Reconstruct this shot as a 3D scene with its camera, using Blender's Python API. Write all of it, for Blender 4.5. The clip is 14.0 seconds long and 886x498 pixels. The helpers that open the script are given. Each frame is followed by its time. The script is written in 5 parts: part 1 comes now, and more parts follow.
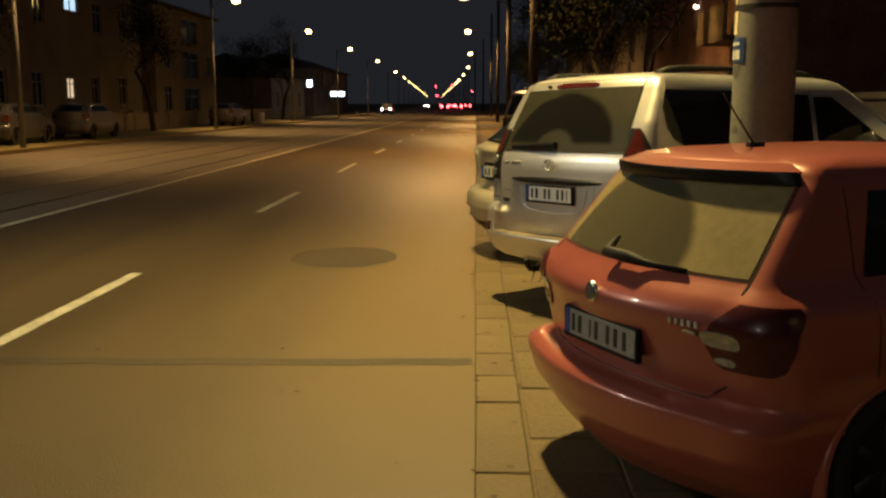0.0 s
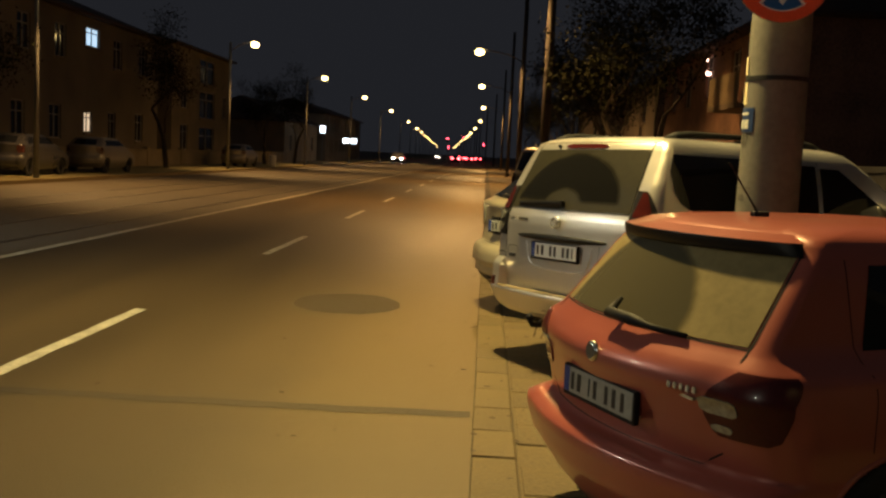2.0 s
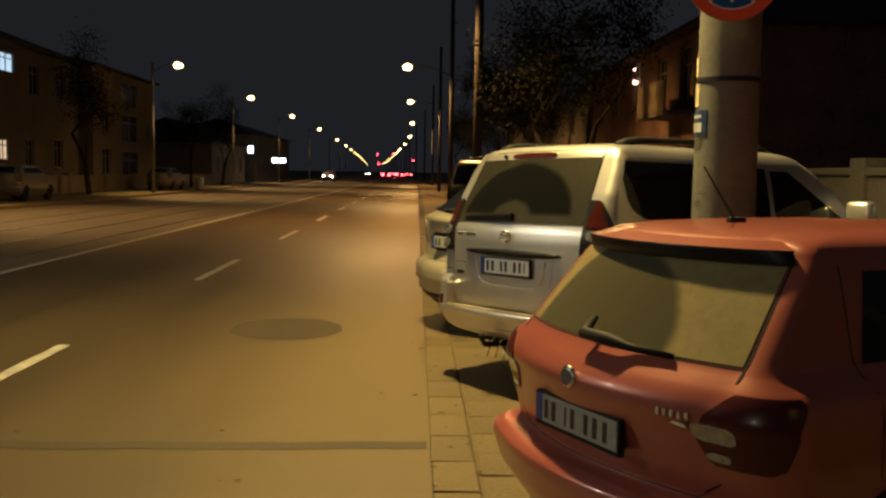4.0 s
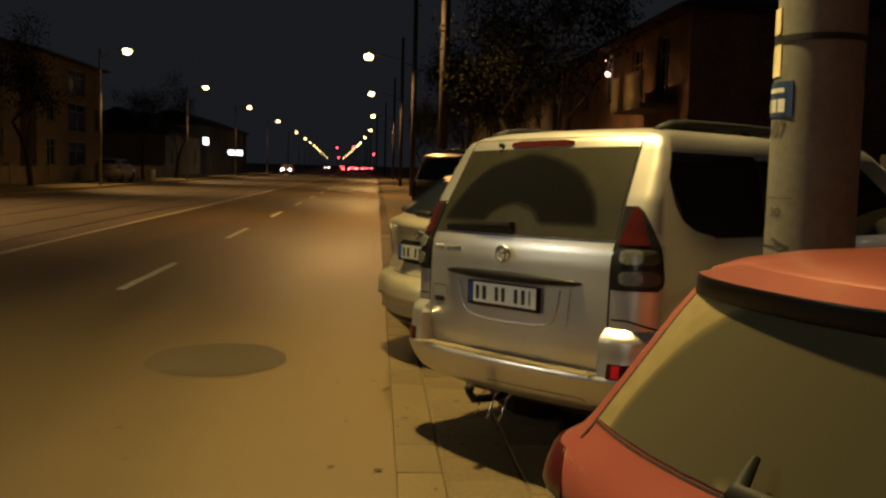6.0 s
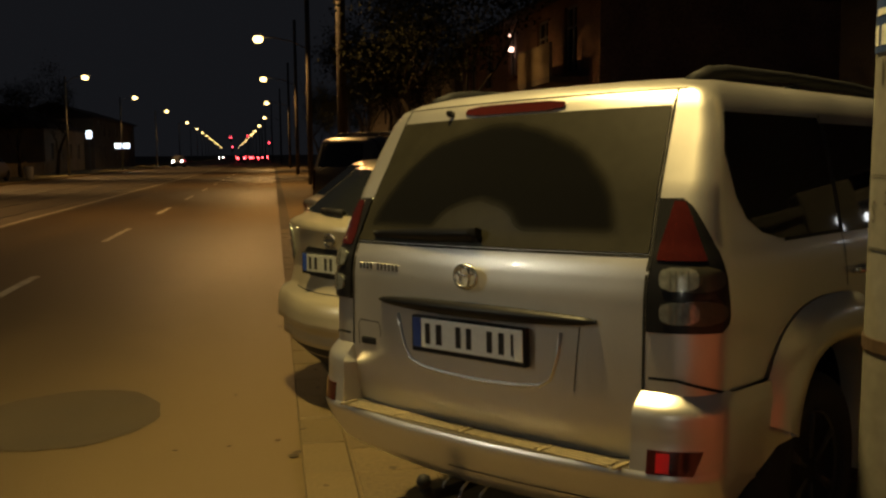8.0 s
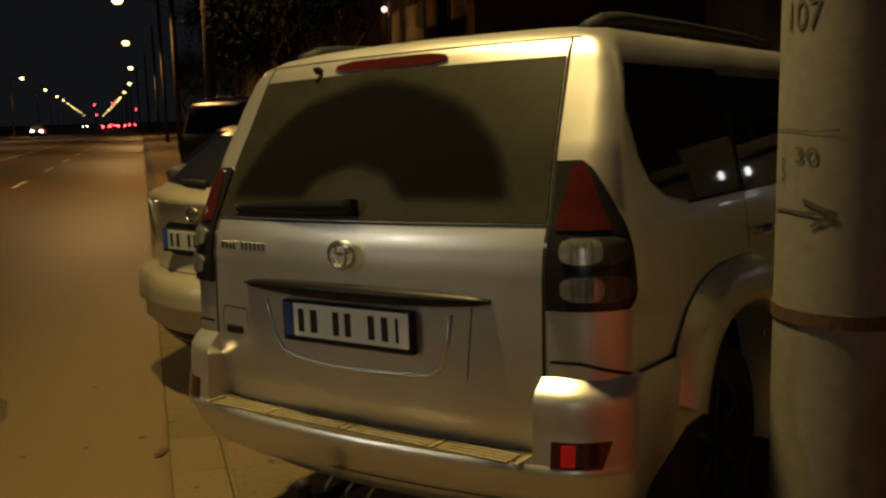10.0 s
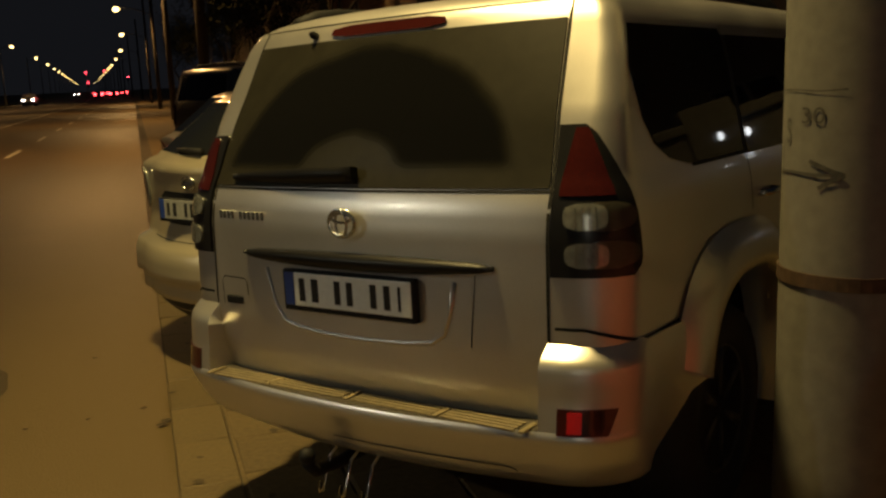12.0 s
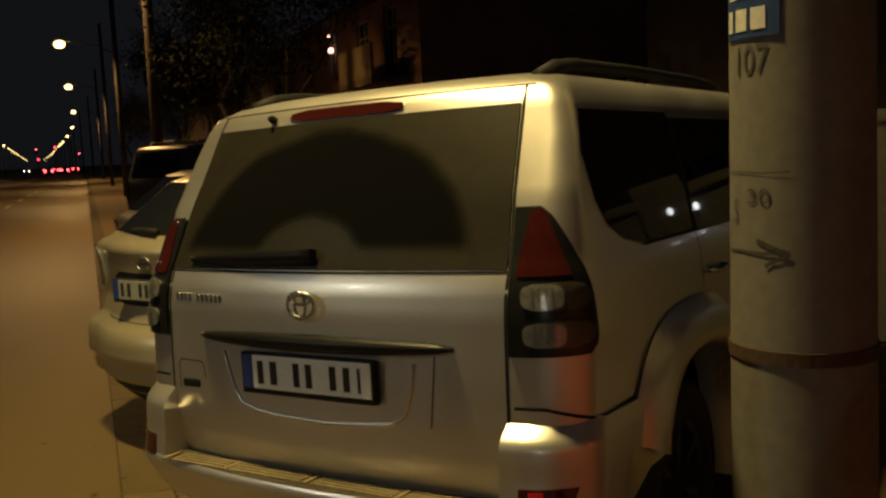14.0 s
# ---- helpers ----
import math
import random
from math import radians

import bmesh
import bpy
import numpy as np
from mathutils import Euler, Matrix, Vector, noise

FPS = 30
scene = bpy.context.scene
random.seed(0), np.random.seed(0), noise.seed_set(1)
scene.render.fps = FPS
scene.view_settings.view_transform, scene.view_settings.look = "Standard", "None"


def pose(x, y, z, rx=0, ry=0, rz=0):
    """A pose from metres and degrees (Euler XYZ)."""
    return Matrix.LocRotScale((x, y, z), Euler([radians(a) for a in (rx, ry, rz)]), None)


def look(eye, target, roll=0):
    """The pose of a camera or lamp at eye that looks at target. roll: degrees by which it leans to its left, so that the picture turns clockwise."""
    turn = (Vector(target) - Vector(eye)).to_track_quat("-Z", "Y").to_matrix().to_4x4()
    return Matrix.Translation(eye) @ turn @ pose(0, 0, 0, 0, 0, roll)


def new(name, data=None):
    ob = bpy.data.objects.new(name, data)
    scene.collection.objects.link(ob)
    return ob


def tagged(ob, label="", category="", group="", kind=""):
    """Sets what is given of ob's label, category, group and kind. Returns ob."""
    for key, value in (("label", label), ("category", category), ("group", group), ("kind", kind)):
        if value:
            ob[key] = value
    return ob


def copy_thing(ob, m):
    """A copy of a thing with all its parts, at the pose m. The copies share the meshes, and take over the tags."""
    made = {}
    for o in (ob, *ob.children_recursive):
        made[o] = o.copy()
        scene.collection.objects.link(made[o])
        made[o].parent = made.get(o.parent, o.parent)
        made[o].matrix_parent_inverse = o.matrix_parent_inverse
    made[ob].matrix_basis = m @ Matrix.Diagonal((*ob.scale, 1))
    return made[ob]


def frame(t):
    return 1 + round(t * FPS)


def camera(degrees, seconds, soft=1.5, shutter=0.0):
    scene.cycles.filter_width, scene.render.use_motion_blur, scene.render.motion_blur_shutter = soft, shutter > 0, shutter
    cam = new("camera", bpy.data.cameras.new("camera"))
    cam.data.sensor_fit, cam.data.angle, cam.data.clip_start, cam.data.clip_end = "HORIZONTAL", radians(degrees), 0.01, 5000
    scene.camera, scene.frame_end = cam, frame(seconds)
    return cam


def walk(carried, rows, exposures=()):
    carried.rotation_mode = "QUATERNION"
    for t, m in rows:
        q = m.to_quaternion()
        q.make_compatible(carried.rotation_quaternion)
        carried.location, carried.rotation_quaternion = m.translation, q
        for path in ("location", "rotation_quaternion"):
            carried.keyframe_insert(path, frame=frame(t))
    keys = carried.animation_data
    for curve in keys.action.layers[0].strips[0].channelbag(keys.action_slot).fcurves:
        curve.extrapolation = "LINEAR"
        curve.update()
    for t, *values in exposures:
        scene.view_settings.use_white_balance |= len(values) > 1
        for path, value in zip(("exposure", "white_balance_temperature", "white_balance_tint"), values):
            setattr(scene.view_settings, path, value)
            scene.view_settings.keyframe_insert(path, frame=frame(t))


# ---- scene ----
cam = camera(50.9, 14.0, soft=2.5)
PATH = [
    (0, (0.001, 0.057, 1.613), (-0.069, 2.032, 1.303), -0.1),
    (0.5, (-0.05, 0.043, 1.618), (-0.068, 2.025, 1.351), 1.6),
    (1, (-0.028, -0.024, 1.62), (-0.07, 1.965, 1.411), 2.7),
    (1.5, (-0.012, 0.032, 1.624), (-0.062, 2.022, 1.429), 3.1),
    (2, (0.0, 0.01, 1.626), (-0.083, 1.998, 1.424), 2.8),
    (2.5, (0.012, 0.004, 1.631), (-0.075, 1.994, 1.453), 2.5),
    (3, (0.002, 0.001, 1.632), (-0.084, 1.991, 1.451), 1.8),
    (3.5, (-0.099, 0.067, 1.62), (-0.134, 2.062, 1.482), 0.6),
    (3.7, (-0.1, 0.172, 1.609), (-0.085, 2.166, 1.456), 0.6),
    (5.8, (-0.12, 1.972, 1.61), (0.017, 3.959, 1.427), 1.5),
    (6, (-0.128, 2.177, 1.599), (0.017, 4.164, 1.425), 1.5),
    (6.5, (-0.185, 2.672, 1.605), (-0.011, 4.653, 1.396), 1.9),
    (7, (-0.121, 3.137, 1.587), (0.111, 5.112, 1.374), 1.5),
    (7.5, (-0.057, 3.51, 1.593), (0.169, 5.491, 1.433), -0.2),
    (8, (-0.102, 3.891, 1.585), (0.251, 5.849, 1.379), -0.6),
    (8.5, (-0.087, 4.108, 1.599), (0.396, 6.035, 1.371), -1.9),
    (8.7, (-0.052, 4.134, 1.586), (0.465, 6.052, 1.352), -1.6),
    (10.8, (-0.01, 4.276, 1.577), (0.605, 6.15, 1.25), -2.0),
    (11, (-0.013, 4.277, 1.582), (0.598, 6.151, 1.246), -2.2),
    (11.5, (-0.012, 4.287, 1.579), (0.593, 6.162, 1.235), -2.3),
    (12, (-0.016, 4.286, 1.582), (0.582, 6.16, 1.216), -2.5),
    (12.5, (-0.03, 4.277, 1.593), (0.585, 6.148, 1.244), -2.4),
    (13, (-0.032, 4.269, 1.596), (0.641, 6.129, 1.299), -1.8),
    (13.5, (-0.032, 4.267, 1.612), (0.654, 6.131, 1.381), -2.5),
    (14, (-0.034, 4.264, 1.608), (0.669, 6.124, 1.394), -2.7),
]
walk(cam, [(t, look(eye, target, roll)) for t, eye, target, roll in PATH],
     exposures=[(0.0, 0.58), (3.7, 0.5), (5.8, 0.15), (7.0, -0.1), (8.5, -0.5), (10.8, -0.6), (14.0, -0.66)])

# ---- night sky and street light ----
SODIUM = (1.0, 0.73, 0.26)
AGED_SODIUM = (1.0, 0.54, 0.17)
PALE_WHITE = (1.0, 0.95, 0.74)
LAMP_POWER = 2800.0
world = bpy.data.worlds.new("night_sky")
scene.world = world
world.use_nodes = True
world.node_tree.nodes["Background"].inputs["Color"].default_value = (0.78, 0.82, 1.0, 1)
world.node_tree.nodes["Background"].inputs["Strength"].default_value = 0.0115


def bend(y):
    """How far the street has swung to the west at this distance."""
    d = max(0.0, y - 120.0)
    return -0.045 * d * d / (d + 60.0)

# ---- materials ----
def material(name, color, rough=0.6, metal=0.0, vary=0.12, grain=40.0, bump=0.0, spread=1.2, coat=0.0, emit=None, strength=0.0, spec=0.5, per_piece=0.0, stretch=0.0):
    m = bpy.data.materials.new(name)
    m.use_nodes = True
    nt = m.node_tree
    bsdf = nt.nodes["Principled BSDF"]
    bsdf.inputs["Metallic"].default_value = metal
    bsdf.inputs["Roughness"].default_value = rough
    bsdf.inputs["Specular IOR Level"].default_value = spec
    bsdf.inputs["Coat Weight"].default_value = coat
    bsdf.inputs["Coat Roughness"].default_value = 0.06
    if emit:
        bsdf.inputs["Emission Color"].default_value = (*emit, 1)
        bsdf.inputs["Emission Strength"].default_value = strength
    if vary <= 0 and bump <= 0:
        bsdf.inputs["Base Color"].default_value = (*color, 1)
        return m
    place = nt.nodes.new("ShaderNodeTexCoord")
    fine = nt.nodes.new("ShaderNodeTexNoise")
    fine.inputs["Scale"].default_value = grain
    fine.inputs["Detail"].default_value = 6
    broad = nt.nodes.new("ShaderNodeTexNoise")
    broad.inputs["Scale"].default_value = spread
    broad.inputs["Detail"].default_value = 4
    for n in (fine, broad):
        nt.links.new(place.outputs["Object"], n.inputs["Vector"])
    if stretch > 0:
        along = nt.nodes.new("ShaderNodeMapping")
        along.inputs["Scale"].default_value = (1.0, stretch, 1.0)
        nt.links.new(place.outputs["Object"], along.inputs["Vector"])
        nt.links.new(along.outputs["Vector"], broad.inputs["Vector"])
    both = nt.nodes.new("ShaderNodeMath")
    both.operation = "ADD"
    nt.links.new(fine.outputs["Fac"], both.inputs[0])
    nt.links.new(broad.outputs["Fac"], both.inputs[1])
    last = both
    if per_piece > 0:
        info = nt.nodes.new("ShaderNodeObjectInfo")
        mul = nt.nodes.new("ShaderNodeMath")
        mul.operation = "MULTIPLY_ADD"
        mul.inputs[1].default_value = per_piece
        nt.links.new(info.outputs["Random"], mul.inputs[0])
        nt.links.new(both.outputs[0], mul.inputs[2])
        last = mul
    ramp = nt.nodes.new("ShaderNodeMapRange")
    ramp.inputs["From Min"].default_value = 0.6
    ramp.inputs["From Max"].default_value = 1.4 + per_piece
    ramp.inputs["To Min"].default_value = 1 - vary * 2
    ramp.inputs["To Max"].default_value = 1 + vary * 2
    nt.links.new(last.outputs[0], ramp.inputs["Value"])
    mix = nt.nodes.new("ShaderNodeVectorMath")
    mix.operation = "SCALE"
    mix.inputs[0].default_value = color
    nt.links.new(ramp.outputs["Result"], mix.inputs["Scale"])
    nt.links.new(mix.outputs["Vector"], bsdf.inputs["Base Color"])
    rr = nt.nodes.new("ShaderNodeMapRange")
    rr.inputs["To Min"].default_value = max(0.02, rough - 0.1)
    rr.inputs["To Max"].default_value = min(1, rough + 0.1)
    nt.links.new(broad.outputs["Fac"], rr.inputs["Value"])
    nt.links.new(rr.outputs["Result"], bsdf.inputs["Roughness"])
    if bump > 0:
        b = nt.nodes.new("ShaderNodeBump")
        b.inputs["Strength"].default_value = bump
        b.inputs["Distance"].default_value = 0.01
        nt.links.new(fine.outputs["Fac"], b.inputs["Height"])
        nt.links.new(b.outputs["Normal"], bsdf.inputs["Normal"])
    return m


ASPHALT = material("asphalt", (0.060, 0.0395, 0.0145), 0.56, vary=0.30, grain=90, bump=0.5, spread=0.9, stretch=0.10)


def add_gutter_dust_falloff(m, lo, hi, dust, amount):
    """Pale dust that gathers along the kerb between the places lo and hi across the road, with a ragged edge; it also
    paints the lamp light's falloff.
    """
    nt = m.node_tree
    bsdf = nt.nodes["Principled BSDF"]
    base = bsdf.inputs["Base Color"].links[0].from_socket
    place = nt.nodes.new("ShaderNodeTexCoord")
    xyz = nt.nodes.new("ShaderNodeSeparateXYZ")
    nt.links.new(place.outputs["Object"], xyz.inputs[0])
    noise = nt.nodes.new("ShaderNodeTexNoise")
    noise.inputs["Scale"].default_value = 1.6
    noise.inputs["Detail"].default_value = 5
    nt.links.new(place.outputs["Object"], noise.inputs["Vector"])
    shift = nt.nodes.new("ShaderNodeMath")
    shift.operation = "MULTIPLY_ADD"
    shift.inputs[1].default_value = 0.9
    nt.links.new(noise.outputs["Fac"], shift.inputs[0])
    nt.links.new(xyz.outputs["X"], shift.inputs[2])
    ramp = nt.nodes.new("ShaderNodeMapRange")
    ramp.interpolation_type = "SMOOTHSTEP"
    ramp.inputs["From Min"].default_value, ramp.inputs["From Max"].default_value = lo + 0.45, hi + 0.45
    ramp.inputs["To Max"].default_value = amount
    nt.links.new(shift.outputs[0], ramp.inputs["Value"])
    mix = nt.nodes.new("ShaderNodeMix")
    mix.data_type = "RGBA"
    nt.links.new(ramp.outputs["Result"], mix.inputs["Factor"])
    nt.links.new(base, mix.inputs[6])
    mix.inputs[7].default_value = (*dust, 1)
    nt.links.new(mix.outputs[2], bsdf.inputs["Base Color"])


# kerb dust, strengthened so the road's colour also dims away from the lamp
add_gutter_dust_falloff(ASPHALT, -2.0, -0.35, (0.122, 0.082, 0.027), 0.65)
ASPHALT_PATCH = material("patched_asphalt", (0.040, 0.028, 0.012), 0.7, vary=0.2, grain=110, bump=0.6, spread=2)
# darker asphalt that paints a soft cast shadow across the lane
SHADOW_BAND = material("shadow_band_asphalt", (0.040, 0.028, 0.012), 0.65, vary=0.3, grain=90, bump=0.5, spread=2)
ROAD_PAINT = material("worn_road_paint", (0.38, 0.36, 0.29), 0.6, vary=0.28, grain=30, bump=0.3, spread=4)
STONE = material("kerb_stone", (0.100, 0.069, 0.026), 0.75, vary=0.2, grain=45, bump=0.5, spread=3, per_piece=0.25)
PAVING = material("concrete_paving", (0.102, 0.070, 0.027), 0.8, vary=0.28, grain=35, bump=0.5, spread=2, per_piece=0.3)
SOIL = material("dusty_ground", (0.06, 0.05, 0.036), 0.9, vary=0.25, grain=20, bump=0.6, spread=0.6)
VERGE = material("dusty_grass_verge", (0.13, 0.115, 0.05), 0.9, vary=0.3, grain=14, bump=0.6, spread=0.5)
TRAM_BED = material("tram_bed_concrete", (0.095, 0.08, 0.06), 0.7, vary=0.25, grain=25, bump=0.4, spread=0.3)
RAIL_STEEL = material("rail_steel", (0.12, 0.11, 0.10), 0.45, 0.9, vary=0.15)
CONCRETE = material("pole_concrete", (0.145, 0.138, 0.12), 0.9, vary=0.11, grain=22, bump=0.05, spread=2.2, spec=0.2)
LAMP_METAL = material("galvanised_steel", (0.16, 0.16, 0.16), 0.5, 0.6, vary=0.12)
# unlit look of the far east poles, put into a dark colour
DARK_POLE = material("unlit_dark_pole", (0.035, 0.03, 0.026), 0.85, vary=0.25, grain=20, bump=0.4)
LAMP_GLOW = material("sodium_lamp_glass", (0.9, 0.8, 0.6), 0.3, vary=0, emit=(1.0, 0.68, 0.24), strength=9)
COLD_GLOW = material("pale_white_lamp", (0.9, 0.9, 0.9), 0.4, vary=0, emit=(0.9, 0.95, 1.0), strength=9)
BLACK_PLASTIC = material("black_plastic", (0.012, 0.012, 0.013), 0.65, vary=0.15, grain=200, bump=0.05, spec=0.25)
SATIN_BLACK = material("satin_black_trim", (0.006, 0.006, 0.007), 0.42, vary=0.1, grain=200, spec=0.3)
RUBBER = material("tyre_rubber", (0.012, 0.012, 0.013), 0.85, vary=0.2, grain=60, bump=0.2)
GAP = material("shut_line", (0.006, 0.006, 0.006), 0.9, vary=0)
CHROME = material("chrome", (0.6, 0.6, 0.58), 0.22, 1.0, vary=0)
ALLOY = material("alloy_rim", (0.045, 0.045, 0.05), 0.5, 0.6, vary=0.08)
SILVER = material("silver_paint", (0.67, 0.65, 0.615), 0.36, 0.80, vary=0.06, grain=400, spread=2.5, coat=0.35)
CHAMPAGNE = material("champagne_paint", (0.47, 0.415, 0.29), 0.36, 0.5, vary=0.05, grain=400, spread=2.5, coat=0.6)
RED_PAINT = material("red_paint", (0.36, 0.092, 0.068), 0.34, 0.15, vary=0.07, grain=300, spread=2.5, coat=0.6)
DARK_PAINT = material("dark_paint", (0.05, 0.05, 0.055), 0.3, 0.3, vary=0.08, grain=200, spread=2, coat=0.6)
GREY_PAINT = material("grey_paint", (0.20, 0.18, 0.15), 0.35, 0.4, vary=0.06, grain=300, spread=2, coat=0.6)
WHITE_PAINT = material("white_paint", (0.6, 0.58, 0.54), 0.4, vary=0.06, grain=100, spread=2, coat=0.5)
DARK_GLASS = material("tinted_glass", (0.010, 0.011, 0.012), 0.03, vary=0, spec=0.35)
TAIL_LENS = material("dark_red_lens", (0.06, 0.008, 0.009), 0.3, vary=0.15, grain=60, spread=6, spec=0.3, coat=0.25)
RED_LENS = material("red_lens", (0.05, 0.008, 0.006), 0.12, vary=0.12, grain=60, spread=6, coat=1.0)
DARK_LENS = material("smoked_lens", (0.012, 0.012, 0.013), 0.3, vary=0.1, spec=0.3, coat=0.2)
CLEAR_LENS = material("clear_lens", (0.30, 0.31, 0.29), 0.2, 0.5, vary=0.2, grain=50, spread=12, coat=1.0)
LENS_DARK = material("lens_rib", (0.10, 0.10, 0.09), 0.3, vary=0.1)
REFLECTOR_GLINT = material("reflector_glint_red", (0.75, 0.02, 0.03), 0.25, vary=0.1, grain=200, coat=1.0)
PLATE_WHITE = material("plate_white", (0.86, 0.90, 0.88), 0.4, vary=0.05, grain=60)
# plate white again, darkened in colour for plates that stand in shade
PLATE_SHADED = material("shaded_plate_white", (0.30, 0.31, 0.28), 0.5, vary=0.12, grain=40)
PLATE_BLUE = material("plate_blue", (0.02, 0.05, 0.25), 0.4, vary=0.05)
INK = material("black_ink", (0.012, 0.012, 0.012), 0.5, vary=0)


# ---- mesh helpers ----
def mesh_object(name, verts, faces, mat, parent=None, label="", smooth=False):
    me = bpy.data.meshes.new(name)
    me.from_pydata([tuple(v) for v in verts], [], faces)
    me.materials.append(mat)
    me.update()
    if smooth:
        me.polygons.foreach_set("use_smooth", [True] * len(me.polygons))
    ob = new(name, me)
    if parent:
        ob.parent = parent
    if label:
        ob["label"] = label
    return ob


def part(name, bm, mat, parent=None, label="", smooth=False):
    me = bpy.data.meshes.new(name)
    bmesh.ops.recalc_face_normals(bm, faces=bm.faces)
    bm.to_mesh(me)
    bm.free()
    me.materials.append(mat)
    if smooth:
        me.polygons.foreach_set("use_smooth", [True] * len(me.polygons))
    ob = new(name, me)
    if parent:
        ob.parent = parent
    if label:
        ob["label"] = label
    return ob


def empty(name, m):
    ob = new(name)
    ob.matrix_basis = m
    return ob


def box_bm(x0, x1, y0, y1, z0, z1, bevel=0.0, bm=None, seg=2):
    own = bmesh.new()
    bmesh.ops.create_cube(own, size=1)
    bmesh.ops.scale(own, vec=(x1 - x0, y1 - y0, z1 - z0), verts=own.verts)
    bmesh.ops.translate(own, vec=((x0 + x1) / 2, (y0 + y1) / 2, (z0 + z1) / 2), verts=own.verts)
    if bevel:
        bmesh.ops.bevel(own, geom=own.edges[:], offset=bevel, segments=seg, affect="EDGES", profile=0.5)
    if bm is None:
        return own
    me = bpy.data.meshes.new("tmp")
    own.to_mesh(me)
    own.free()
    bm.from_mesh(me)
    bpy.data.meshes.remove(me)
    return bm


def tube(points, radii, sides=10, bm=None, closed=False):
    """A round bar along points; radii: one number or one for each point."""
    bm = bm or bmesh.new()
    pts = [Vector(p) for p in points]
    radii = radii if hasattr(radii, "__len__") else [radii] * len(pts)
    rings = []
    for i, p in enumerate(pts):
        a, b = pts[max(0, i - 1)], pts[min(len(pts) - 1, i + 1)]
        if closed:
            a, b = pts[i - 1], pts[(i + 1) % len(pts)]
        d = (b - a).normalized()
        side = d.cross(Vector((0, 0, 1)))
        if side.length < 0.05:
            side = d.cross(Vector((0, 1, 0)))
        side.normalize()
        up = side.cross(d)
        rings.append([bm.verts.new(p + (side * math.cos(t) + up * math.sin(t)) * radii[i]) for t in [2 * math.pi * k / sides for k in range(sides)]])
    pairs = list(zip(rings, rings[1:])) + ([(rings[-1], rings[0])] if closed else [])
    for r, q in pairs:
        for k in range(sides):
            bm.faces.new((r[k], r[(k + 1) % sides], q[(k + 1) % sides], q[k]))
    if not closed:
        bm.faces.new(rings[0][::-1])
        bm.faces.new(rings[-1])
    return bm


def lathe(profile, m, sides=28, bm=None):
    """A turned body: profile of (radius, height) about the local z axis, set at the pose m."""
    bm = bm or bmesh.new()
    rings = []
    for r, z in profile:
        rings.append([bm.verts.new(m @ Vector((r * math.cos(2 * math.pi * k / sides), r * math.sin(2 * math.pi * k / sides), z))) for k in range(sides)])
    for r, q in zip(rings, rings[1:]):
        for k in range(sides):
            bm.faces.new((r[k], r[(k + 1) % sides], q[(k + 1) % sides], q[k]))
    if profile[0][0] > 1e-4:
        bm.faces.new(rings[0][::-1])
    if profile[-1][0] > 1e-4:
        bm.faces.new(rings[-1])
    return bm


def lerp_table(table, w):
    """Smooth interpolation of rows (w, a, b, ...)."""
    if w <= table[0][0]:
        return table[0][1:]
    for lo, hi in zip(table, table[1:]):
        if w <= hi[0]:
            f = (w - lo[0]) / (hi[0] - lo[0])
            return tuple(a + (b - a) * f for a, b in zip(lo[1:], hi[1:]))
    return table[-1][1:]


